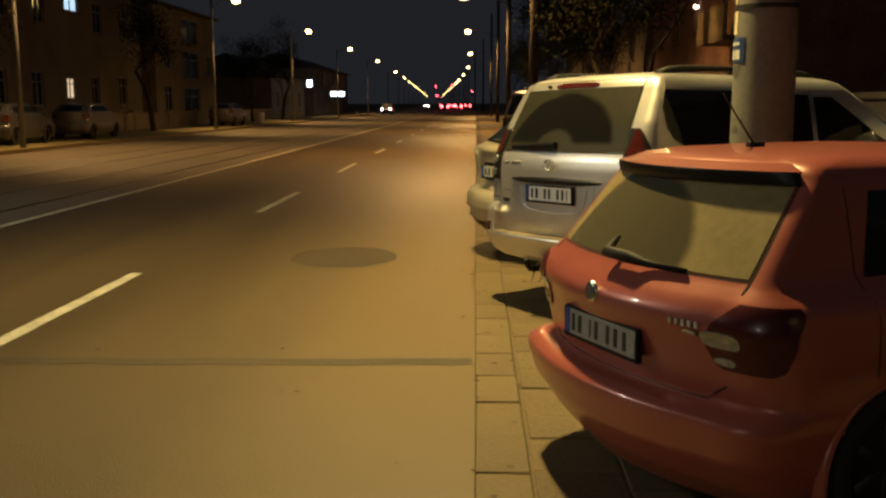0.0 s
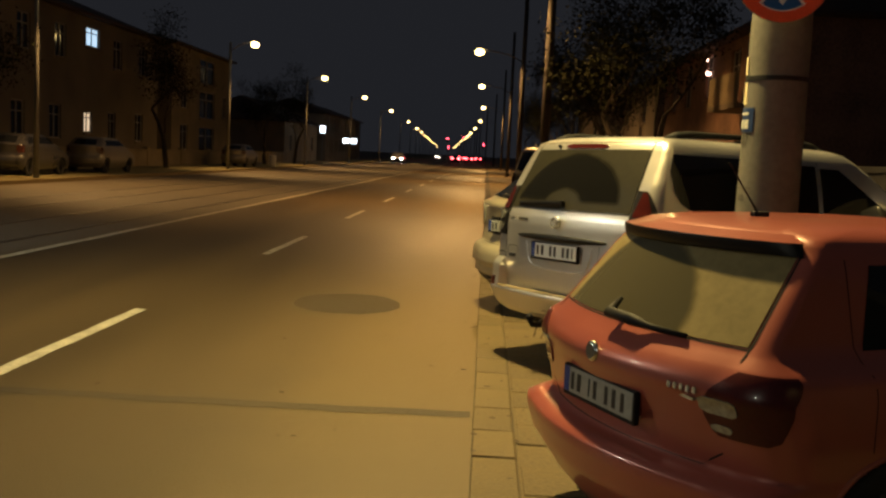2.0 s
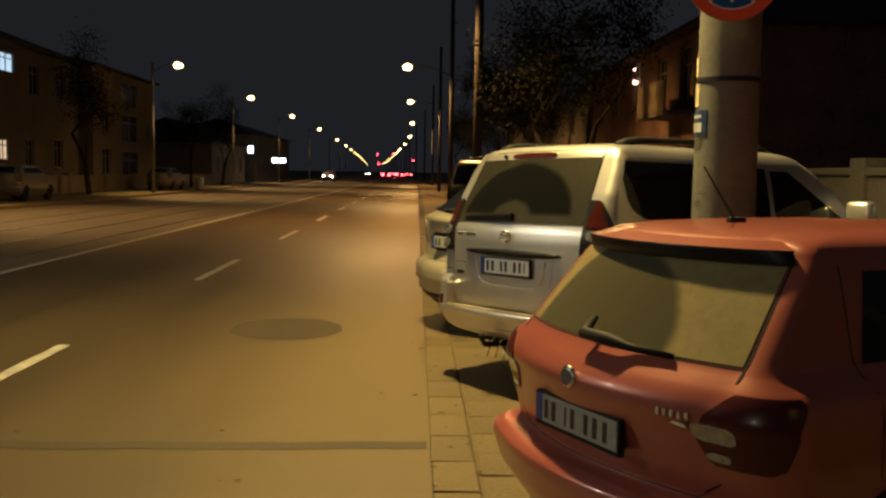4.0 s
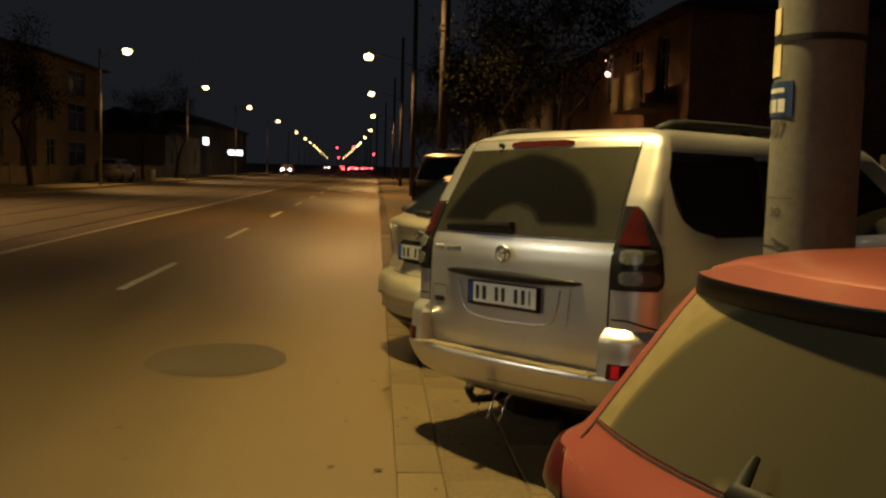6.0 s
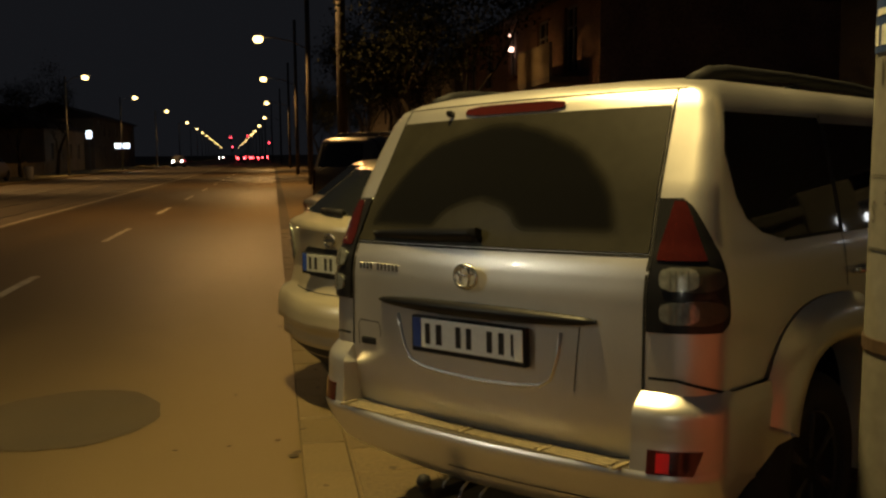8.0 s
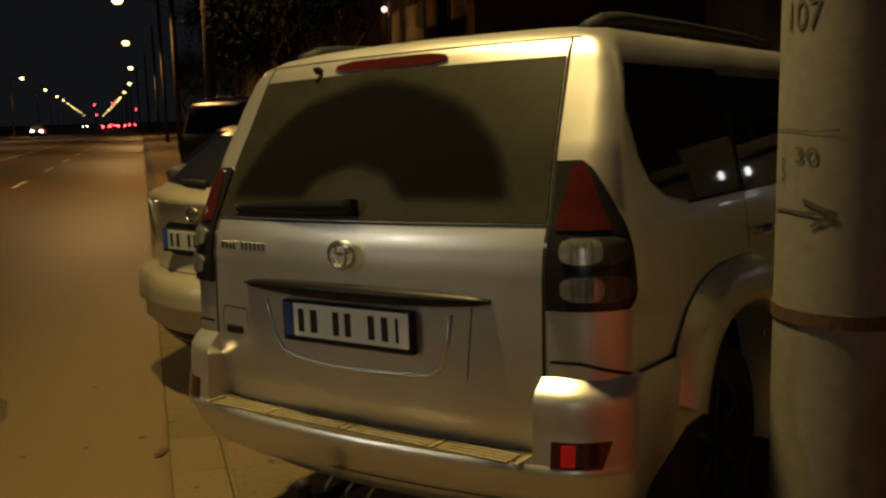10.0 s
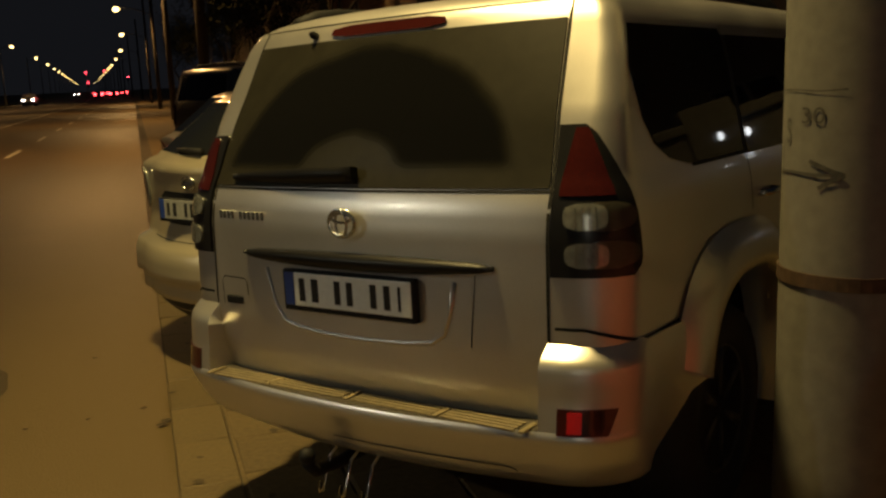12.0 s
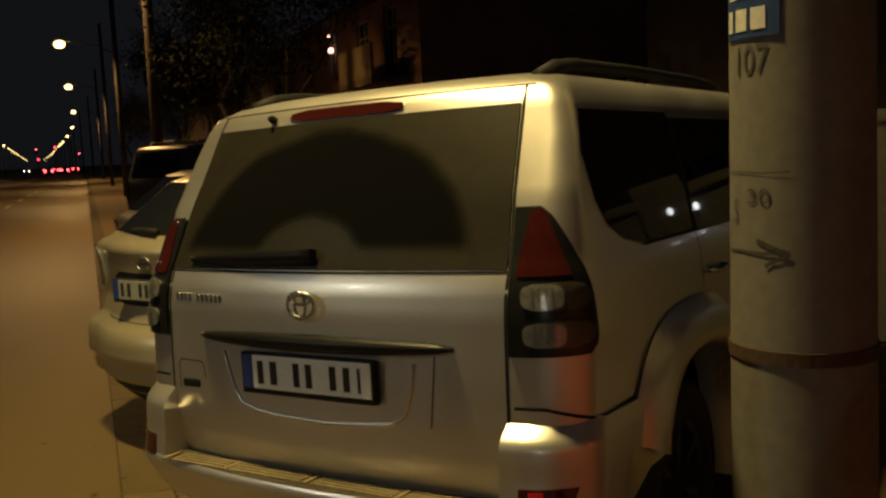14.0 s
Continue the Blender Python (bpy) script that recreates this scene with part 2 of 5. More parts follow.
class Shell:
    """A car's skin, from level sections: rows of (height, half width, rear, front, corner radius, bow of the rear).
    Local x to the car's right, y ahead, z up. p runs round the right half: 0..1 rear, 1..2 rear corner, 2..3 side,
    3..4 front corner, 4..5 front; negative p is the left half."""

    def __init__(self, table):
        self.table = table

    def at(self, p, w):
        hw, rear, front, r, bow = lerp_table(self.table, w)
        s, p = (-1 if p < 0 else 1), abs(p)
        flat = hw - r
        if p <= 1:
            u, v = flat * p, rear + bow * p * p
        elif p <= 2:
            a = (p - 1) * math.pi / 2
            lean = math.atan2(2 * bow, flat)
            u = flat + r * math.sin(a)
            v = rear + bow + r * (1 - math.cos(a)) + r * math.sin(lean) * math.sin(a) * (1 - math.sin(a)) * 0.5
        elif p <= 3:
            f = p - 2
            u, v = hw, rear + bow + r + (front - 2 * r - 2 * bow - rear) * f + bow * f
        elif p <= 4:
            a = (p - 3) * math.pi / 2
            u, v = flat + r * math.cos(a), front - bow - r + r * math.sin(a)
        else:
            f = 5 - p
            u, v = flat * f, front - bow * f * f
        return Vector((s * u, v, w))

    def normal(self, p, w):
        e = 0.01
        a = self.at(p + e, w) - self.at(p - e, w)
        b = self.at(p, w + e) - self.at(p, w - e)
        n = a.cross(b)
        return n.normalized() if n.length > 1e-9 else Vector((0, -1, 0))

    def side_p(self, v, w):
        """p of the place on the flank that lies v behind-to-front."""
        a, b = self.at(2, w).y, self.at(3, w).y
        return 2 + (v - a) / (b - a)

    def rear_p(self, u, w):
        hw, _, _, r, _ = lerp_table(self.table, w)
        return u / (hw - r)

    def body(self, heights, steps=(10, 8, 44, 6, 6), hole=None):
        ps = []
        for k, n in enumerate(steps):
            ps += [k + j / n for j in range(n)]
        ps.append(5.0)
        ring = [p for p in ps] + [-p for p in ps[-2:0:-1]]
        verts = [self.at(p, w) for w in heights for p in ring]
        n = len(ring)
        faces = []
        for i in range(len(heights) - 1):
            for k in range(n):
                f = (i * n + k, i * n + (k + 1) % n, (i + 1) * n + (k + 1) % n, (i + 1) * n + k)
                if hole:
                    mid = sum((verts[j] for j in f), Vector()) / 4
                    if hole(mid):
                        continue
                faces.append(f)
        top = len(heights) - 1
        half = len(ps)
        for k in range(half - 1):
            a, b = top * n + k, top * n + k + 1
            c, d = top * n + (n - k - 1) % n if k else top * n, top * n + (n - k) % n
            quad = [a, b, top * n + (n - (k + 1)) % n, top * n + (n - k) % n]
            quad = [q for j, q in enumerate(quad) if q not in quad[:j]]
            if len(quad) > 2:
                faces.append(tuple(quad))
        return verts, faces

    def patch(self, rows, lift=0.004, cols=8, thick=0.006):
        """A panel that follows the skin. rows: (height, p at one edge, p at the other) from low to high, raised by lift, with a rim."""
        verts, faces = [], []
        for w, a, b in rows:
            for k in range(cols + 1):
                p = a + (b - a) * k / cols
                verts.append(self.at(p, w) + self.normal(p, w) * lift)
        n, m = cols + 1, len(rows)
        for i in range(m - 1):
            for k in range(cols):
                faces.append((i * n + k, i * n + k + 1, (i + 1) * n + k + 1, (i + 1) * n + k))
        rim = [k for k in range(n)] + [i * n + cols for i in range(1, m)] + [(m - 1) * n + k for k in range(cols - 1, -1, -1)] + [i * n for i in range(m - 2, 0, -1)]
        base = len(verts)
        for j in rim:
            i, k = divmod(j, n)
            w, a, b = rows[i]
            p = a + (b - a) * k / cols
            verts += [self.at(p, w) + self.normal(p, w) * lift, self.at(p, w) + self.normal(p, w) * (lift - thick)]
        for j in range(len(rim)):
            q = (j + 1) % len(rim)
            faces.append((base + 2 * q, base + 2 * j, base + 2 * j + 1, base + 2 * q + 1))
        return verts, faces

    def strip(self, line, width=0.006, lift=0.0015):
        """A narrow line on the skin, for shut lines and trims: line of (p, height)."""
        pts = [(self.at(p, w) + self.normal(p, w) * lift, self.normal(p, w)) for p, w in line]
        verts, faces = [], []
        for i, (c, n) in enumerate(pts):
            d = pts[min(i + 1, len(pts) - 1)][0] - pts[max(i - 1, 0)][0]
            s = d.cross(n).normalized() * width / 2
            verts += [c - s, c + s]
        for i in range(len(pts) - 1):
            faces.append((2 * i, 2 * i + 1, 2 * i + 3, 2 * i + 2))
        return verts, faces


def spread(lo, hi, n):
    return [lo + (hi - lo) * k / (n - 1) for k in range(n)]


def dense(table, step=0.03):
    """Heights at which a shell is cut: the table's own and others between."""
    out = []
    for a, b in zip(table, table[1:]):
        n = max(1, round((b[0] - a[0]) / step))
        out += [a[0] + (b[0] - a[0]) * k / n for k in range(n)]
    return out + [table[-1][0]]


def wiped_glass(name, dust, cx, cz, a, b, inner, cut):
    """Window glass under road dust, with the arc that the wiper keeps clear: centre, half axes, share left dusty within, lowest height."""
    m = material(name, dust, 0.5, vary=0.12, grain=25, spread=3, spec=0.2)
    nt = m.node_tree
    bsdf = nt.nodes["Principled BSDF"]
    dusty = bsdf.inputs["Base Color"].links[0].from_socket

    def calc(op, p, q, r=None):
        n = nt.nodes.new("ShaderNodeMath")
        n.operation = op
        for i, v in enumerate((p, q, r)):
            if v is None:
                continue
            if isinstance(v, (int, float)):
                n.inputs[i].default_value = v
            else:
                nt.links.new(v, n.inputs[i])
        return n.outputs[0]

    def ramp(v, lo, hi):
        n = nt.nodes.new("ShaderNodeMapRange")
        n.interpolation_type = "SMOOTHSTEP"
        n.inputs["From Min"].default_value, n.inputs["From Max"].default_value = lo, hi
        nt.links.new(v, n.inputs["Value"])
        return n.outputs["Result"]

    place = nt.nodes.new("ShaderNodeTexCoord")
    xyz = nt.nodes.new("ShaderNodeSeparateXYZ")
    nt.links.new(place.outputs["Object"], xyz.inputs[0])
    wob = nt.nodes.new("ShaderNodeTexNoise")
    wob.inputs["Scale"].default_value = 5
    nt.links.new(place.outputs["Object"], wob.inputs["Vector"])
    x = calc("DIVIDE", calc("SUBTRACT", xyz.outputs["X"], cx), a)
    z = calc("DIVIDE", calc("SUBTRACT", xyz.outputs["Z"], cz), b)
    r = calc("SQRT", calc("ADD", calc("MULTIPLY", x, x), calc("MULTIPLY", z, z)), None)
    r = calc("MULTIPLY_ADD", wob.outputs["Fac"], 0.10, r)
    clear = calc("MULTIPLY", ramp(r, 1.10, 0.98), ramp(r, inner, inner + 0.12))
    clear = calc("MULTIPLY", clear, ramp(xyz.outputs["Z"], cut, cut + 0.05))
    mix = nt.nodes.new("ShaderNodeMix")
    mix.data_type = "RGBA"
    nt.links.new(clear, mix.inputs["Factor"])
    nt.links.new(dusty, mix.inputs[6])
    mix.inputs[7].default_value = (0.007, 0.007, 0.007, 1)
    nt.links.new(mix.outputs[2], bsdf.inputs["Base Color"])
    rough = nt.nodes.new("ShaderNodeMapRange")
    rough.inputs["To Min"].default_value, rough.inputs["To Max"].default_value = 0.38, 0.10
    nt.links.new(clear, rough.inputs["Value"])
    nt.links.new(rough.outputs["Result"], bsdf.inputs["Roughness"])
    return m


# ---- ground, road, tram bed, pavement ----
def sheet(name, x0, x1, y0, y1, z, mat, label, step=12.0, kind="structure", category=""):
    ys = spread(y0, y1, max(2, int((y1 - y0) / step) + 1))
    verts, faces = [], []
    for y in ys:
        verts += [(x0 + bend(y), y, z), (x1 + bend(y), y, z)]
    for i in range(len(ys) - 1):
        faces.append((2 * i, 2 * i + 1, 2 * i + 3, 2 * i + 2))
    return tagged(mesh_object(name, verts, faces, mat), label, category or name.split("_")[0], kind=kind)


g = mesh_object("ground", [(-1500, -900, -0.03), (1500, -900, -0.03), (1500, 2600, -0.03), (-1500, 2600, -0.03)], [(0, 1, 2, 3)], SOIL)
tagged(g, "dark dusty ground round the street", "ground", kind="structure")
sheet("road", -6.5, 0.0, -60, 1100, 0.0, ASPHALT, "worn grey asphalt road with two lanes")
sheet("tram_bed", -15.0, -6.504, -60, 1100, 0.0, TRAM_BED, "old tram track bed and far carriageway", category="road")
sheet("pavement_west", -19.8, -15.2, -60, 1100, 0.10, VERGE, "grassy dusty strip and pavement across the street", category="pavement")
verts, faces = [], []
for i, y in enumerate(spread(-60, 700, 65)):
    b = bend(y)
    verts += [(-15.2 + b, y, 0.13), (-15.0 + b, y, 0.13), (-15.0 + b, y, -0.02), (-15.2 + b, y, -0.02)]
    if i:
        q = 4 * i
        faces += [(q - 4, q - 3, q + 1, q), (q - 3, q - 2, q + 2, q + 1), (q - 4, q, q + 3, q - 1)]
tagged(mesh_object("kerb_west", verts, faces, STONE), "low stone kerb along the far pavement", "kerb", kind="structure")
pave = sheet("pavement_east", 0.252, 4.6, -60, 1100, -0.004, PAVING, "concrete paving where cars are parked at an angle", category="pavement")
for x in (-7.2, -8.65, -10.3, -11.75):
    verts, faces = [], []
    for i, y in enumerate(spread(-60, 700, 65)):
        b = bend(y)
        verts += [(x + b, y, 0.0), (x + b, y, 0.012), (x + 0.07 + b, y, 0.012), (x + 0.07 + b, y, 0.0)]
        if i:
            q = 4 * i
            faces += [(q - 4, q - 3, q + 1, q), (q - 3, q - 2, q + 2, q + 1), (q - 2, q - 1, q + 3, q + 2)]
    tagged(mesh_object("tram_rail", verts, faces, RAIL_STEEL), "worn steel tram rail sunk in the roadbed", "rail", "tram rails", "structure")


def painted(name, x0, x1, y0, y1, label, group=""):
    """A painted line with slightly ragged ends and edges."""
    rng = random.Random(int(y0 * 10) + 7)
    n = max(2, int((y1 - y0) / 0.35))
    verts, faces = [], []
    for i, y in enumerate(spread(y0, y1, n)):
        b = bend(y)
        verts += [(x0 + b + rng.uniform(-0.006, 0.006), y, 0.004), (x1 + b + rng.uniform(-0.006, 0.006), y, 0.004)]
        if i:
            q = 2 * i
            faces.append((q - 2, q - 1, q + 1, q))
    return tagged(mesh_object(name, verts, faces, ROAD_PAINT), label, "road marking", group, "structure")


for kx in range(-1, 24):
    painted("lane_dash", -3.31, -3.19, 5.6 + 8.2 * kx, 8.75 + 8.2 * kx, "worn white dashed lane marking on the asphalt", "lane dashes")
painted("edge_line", -6.37, -6.23, -40, 260, "worn solid white line beside the tram tracks")

# repaired asphalt round a manhole, and a cast shadow painted across the lane
bm = bmesh.new()
ring = []
rng = random.Random(4)
for i in range(40):
    a = 2 * math.pi * i / 40
    r = 1 + rng.uniform(-0.03, 0.03)
    ring.append(bm.verts.new((-1.39 + 0.56 * r * math.cos(a), 9.76 + 0.66 * r * math.sin(a), 0.004)))
bm.faces.new(ring)
tagged(part("manhole_patch", bm, ASPHALT_PATCH), "round dark patch of repaired asphalt over a manhole", "road patch", kind="structure")
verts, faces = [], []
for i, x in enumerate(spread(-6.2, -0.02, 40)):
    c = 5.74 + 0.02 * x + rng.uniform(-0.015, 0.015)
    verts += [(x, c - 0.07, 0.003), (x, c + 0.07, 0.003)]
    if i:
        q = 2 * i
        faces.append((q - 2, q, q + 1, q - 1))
tagged(mesh_object("shadow_band", verts, faces, SHADOW_BAND), "narrow painted shadow band across the asphalt lane", "road patch", kind="structure")


# ---- poles and street lamps ----
def street_lamp(x, y, head_x, height, tall, lit_lamp, label, base_z=0.0, r0=0.15, r1=0.11):
    top = empty("street_lamp", pose(x, y, base_z))
    tagged(top, label, "street lamp", "street lamps")
    d = head_x - x
    s = 1 if d > 0 else -1
    part("pole", tube([(0, 0, 0), (0, 0, tall * 0.5), (0, 0, tall)], [r0, (r0 + r1) / 2, r1], 16), DARK_POLE if tall > 9 else LAMP_METAL, top, smooth=True)
    part("arm", tube([(0, 0, height - 0.5), (d * 0.35, 0, height - 0.1), (d * 0.75, 0, height + 0.08), (d - s * 0.25, 0, height + 0.1)], 0.03, 8), LAMP_METAL, top, smooth=True)
    head = part("head", lathe([(0.05, -0.28), (0.13, -0.24), (0.17, 0.0), (0.15, 0.2), (0.05, 0.3)], pose(d, 0, height + 0.09, 0, 90, 0) @ Matrix.Diagonal((0.55, 1, 1, 1)), 16), LAMP_METAL, top, smooth=True)
    # bowl drawn oversize, its shape standing in for the lamp's bloom
    part("lamp_bowl", lathe([(0.04, -0.25), (0.20, -0.18), (0.25, 0.0), (0.21, 0.18), (0.04, 0.26)], pose(d, 0, height - 0.02, 0, 90, 0) @ Matrix.Diagonal((0.8, 1, 1, 1)), 18), LAMP_GLOW if y > 20 else COLD_GLOW, top, "glowing lamp bowl", True)
    if lit_lamp:
        light = bpy.data.lights.new("sodium_light", "SPOT")
        light.energy, light.color, light.shadow_soft_size = LAMP_POWER * lit_lamp * (1.3 if s < 0 else 0.4 if y < 0 else 0.55 if y < 20 else 0.85), PALE_WHITE if y < 20 else AGED_SODIUM, 0.12
        light.spot_size, light.spot_blend = radians(164 if s < 0 else 172 if y < 0 else 118), 0.1 if y < 0 else 0.5
        ob = new("sodium_light", light)
        ob.matrix_basis = pose(head_x, y, base_z + height - 0.25, 0, -22 if s > 0 and y > 0 else 0, 0)
    return top


EAST_Y = [29.8, 53.0, 78.9, 113.3, 156.8, 200, 244, 270, 294, 338, 384, 430, 480, 543, 620, 700, 803]
WEST_Y = [-17.2, 7.4, 32.0, 56.2, 80.3, 106.6, 138.0, 184, 228, 268, 308, 350, 390, 440, 500, 570, 644, 760, 900]
for y in EAST_Y:
    street_lamp(1.8 + bend(y), y, -0.7 + bend(y), 7.45, 12.0, 1.0 if y < 140 else 0.0, "concrete pole with a lit sodium street lamp")
for y in WEST_Y:
    street_lamp(-15.7 + bend(y), y, -14.2 + bend(y), 7.55, 7.6, 1.0 if y < 140 else 0.0, "slim steel street lamp with a lit sodium head", 0.1, 0.10, 0.07)


# ---- cars ----
def wheel(car, x, y, r, width, side, mat=ALLOY, spokes=6):
    """A wheel whose outer face looks to side (+1 right)."""
    m = pose(x, y, r, 0, 90 * side, 0)
    w = width
    t = part("wheel", lathe([(r * 0.62, -w), (r * 0.93, -w), (r, -w * 0.82), (r, -w * 0.15), (r * 0.95, 0), (r * 0.66, 0.005), (r * 0.62, -0.02)], m, 36), RUBBER, car, "black rubber tyre", True)
    bm = lathe([(r * 0.62, -0.02), (r * 0.60, -0.01), (r * 0.57, -0.03), (r * 0.55, -0.09)], m, 36)
    lathe([(0.001, -0.03), (r * 0.16, -0.03), (r * 0.18, -0.08)], m, 20, bm)
    for k in range(spokes):
        a = 2 * math.pi * k / spokes
        c, s = math.cos(a), math.sin(a)
        tube([m @ Vector((r * 0.14 * c, r * 0.14 * s, -0.05)), m @ Vector((r * 0.58 * c, r * 0.58 * s, -0.035))], [0.035, 0.028], 6, bm)
    part("rim", bm, mat, t, smooth=True)
    part("brake_disc", lathe([(0.02, -0.12), (r * 0.5, -0.12), (r * 0.5, -0.13)], m, 24), BLACK_PLASTIC, t)
    return t


def number_plate(car, y, z, lean=0.0, shaded=False, chars=((-0.180, 0.024), (-0.125, 0.028), (-0.03, 0.024), (0.02, 0.024), (0.115, 0.024), (0.168, 0.024), (0.215, 0.010))):
    m = pose(0, y, z, lean, 0, 0)
    holder = part("number_plate", box_bm(-0.268, 0.268, -0.008, 0.02, -0.072, 0.062, 0.006), BLACK_PLASTIC, car, "number plate in a black holder")
    holder.matrix_basis = m
    part("plate_face", box_bm(-0.215, 0.258, -0.011, 0.0, -0.054, 0.054, 0.003), PLATE_SHADED if shaded else PLATE_WHITE, holder, "white plate")
    part("country_band", box_bm(-0.258, -0.217, -0.011, 0.0, -0.054, 0.054, 0.003), PLATE_BLUE, holder, "blue band")
    for cx, w in chars:
        part("plate_bar", box_bm(cx - w / 2, cx + w / 2, -0.0125, -0.005, -0.037, 0.037), INK, holder)
    return holder



def oval_rows(S, wc, h, pc, a, n=9, power=2.6):
    """Rows of a rounded panel about the height wc and the place pc on a skin."""
    rows = []
    for k in range(n):
        f = -0.98 + 1.96 * k / (n - 1)
        d = a * (1 - abs(f) ** power) ** (1 / power)
        rows.append((wc + h * f, pc - d, pc + d))
    return rows


def flare(car, s, v, c, inner, outer, lip, mat, end=188, square=1.0):
    """A bulged wheel-arch flare on the flank side s: ellipses inner and outer (half axes) about (v, c), out at lip; square below 1 fills out their corners."""
    verts, faces = [], []
    prof = [(-0.02, -0.16), (0.0, -0.02), (0.12, 0.012), (0.4, 0.02), (0.75, 0.0), (1.0, -0.045)]
    n = len(prof)
    turns = 30
    for i in range(turns + 1):
        a = radians(-8 + (end + 8) * i / turns)
        for t, d in prof:
            ra, rb = inner[0] + (outer[0] - inner[0]) * t, inner[1] + (outer[1] - inner[1]) * t
            ca, sa = math.cos(a), math.sin(a)
            verts.append((s * (lip + d), v + ra * math.copysign(abs(ca) ** square, ca), c + rb * math.copysign(abs(sa) ** square, sa)))
    for i in range(turns):
        for k in range(n - 1):
            q = i * n + k
            faces.append((q, q + 1, q + n + 1, q + n) if s > 0 else (q, q + n, q + n + 1, q + 1))
    return mesh_object("wheel_arch", verts, faces, mat, car, smooth=True)


OFFROAD = [  # height, half width, rear, front, corner radius, bow
    (0.46, 0.80, 0.06, 4.62, 0.17, 0.05),
    (0.60, 0.85, -0.005, 4.70, 0.16, 0.05),
    (0.70, 0.868, -0.02, 4.72, 0.15, 0.05),
    (0.80, 0.872, -0.028, 4.72, 0.15, 0.055),
    (0.90, 0.875, -0.028, 4.70, 0.15, 0.058),
    (1.00, 0.877, -0.025, 4.68, 0.15, 0.06),
    (1.12, 0.873, -0.02, 4.55, 0.15, 0.06),
    (1.19, 0.866, -0.008, 4.25, 0.15, 0.06),
    (1.24, 0.855, 0.012, 3.45, 0.145, 0.06),
    (1.27, 0.845, 0.03, 3.40, 0.135, 0.06),
    (1.45, 0.815, 0.105, 3.10, 0.085, 0.07),
    (1.62, 0.780, 0.185, 2.78, 0.07, 0.08),
    (1.72, 0.750, 0.235, 2.58, 0.065, 0.08),
    (1.765, 0.725, 0.262, 2.50, 0.07, 0.08),
    (1.795, 0.68, 0.30, 2.42, 0.12, 0.075),
    (1.815, 0.60, 0.38, 2.3, 0.16, 0.055),
    (1.83, 0.42, 0.60, 2.1, 0.16, 0.05),
]
OFFROAD_BUMPER = [
    (0.385, 0.80, 0.06, 4.7, 0.22, 0.07),
    (0.40, 0.84, -0.005, 4.7, 0.21, 0.07),
    (0.44, 0.875, -0.055, 4.7, 0.20, 0.07),
    (0.50, 0.895, -0.090, 4.7, 0.20, 0.07),
    (0.565, 0.902, -0.122, 4.7, 0.20, 0.07),
    (0.588, 0.903, -0.128, 4.7, 0.20, 0.07),
    (0.60, 0.903, -0.118, 4.7, 0.20, 0.07),
    (0.69, 0.903, -0.107, 4.7, 0.20, 0.07),
    (0.74, 0.902, -0.106, 4.7, 0.20, 0.07),
    (0.775, 0.900, -0.103, 4.7, 0.20, 0.07),
    (0.793, 0.896, -0.092, 4.7, 0.195, 0.07),
    (0.83, 0.888, -0.046, 4.7, 0.185, 0.07),
    (0.854, 0.878, -0.012, 4.7, 0.175, 0.07),
    (0.868, 0.865, 0.02, 4.7, 0.17, 0.07),
]
OFFROAD_GLASS = wiped_glass("dusty_wiped_glass", (0.025, 0.023, 0.015), -0.04, 1.25, 0.585, 0.43, 0.36, 1.285)
# one plastic in two colours, painting lit rib tops over shaded gaps
PAD_LIT = material("lit_step_plastic", (0.20, 0.16, 0.085), 0.7, vary=0.2, grain=50, bump=0.2)
PAD_SHADED = material("shaded_step_plastic", (0.055, 0.046, 0.03), 0.75, vary=0.25, grain=50, bump=0.2)
AMBER_LENS = material("dim_amber_lens", (0.05, 0.047, 0.035), 0.3, vary=0.15, grain=40, coat=0.3)


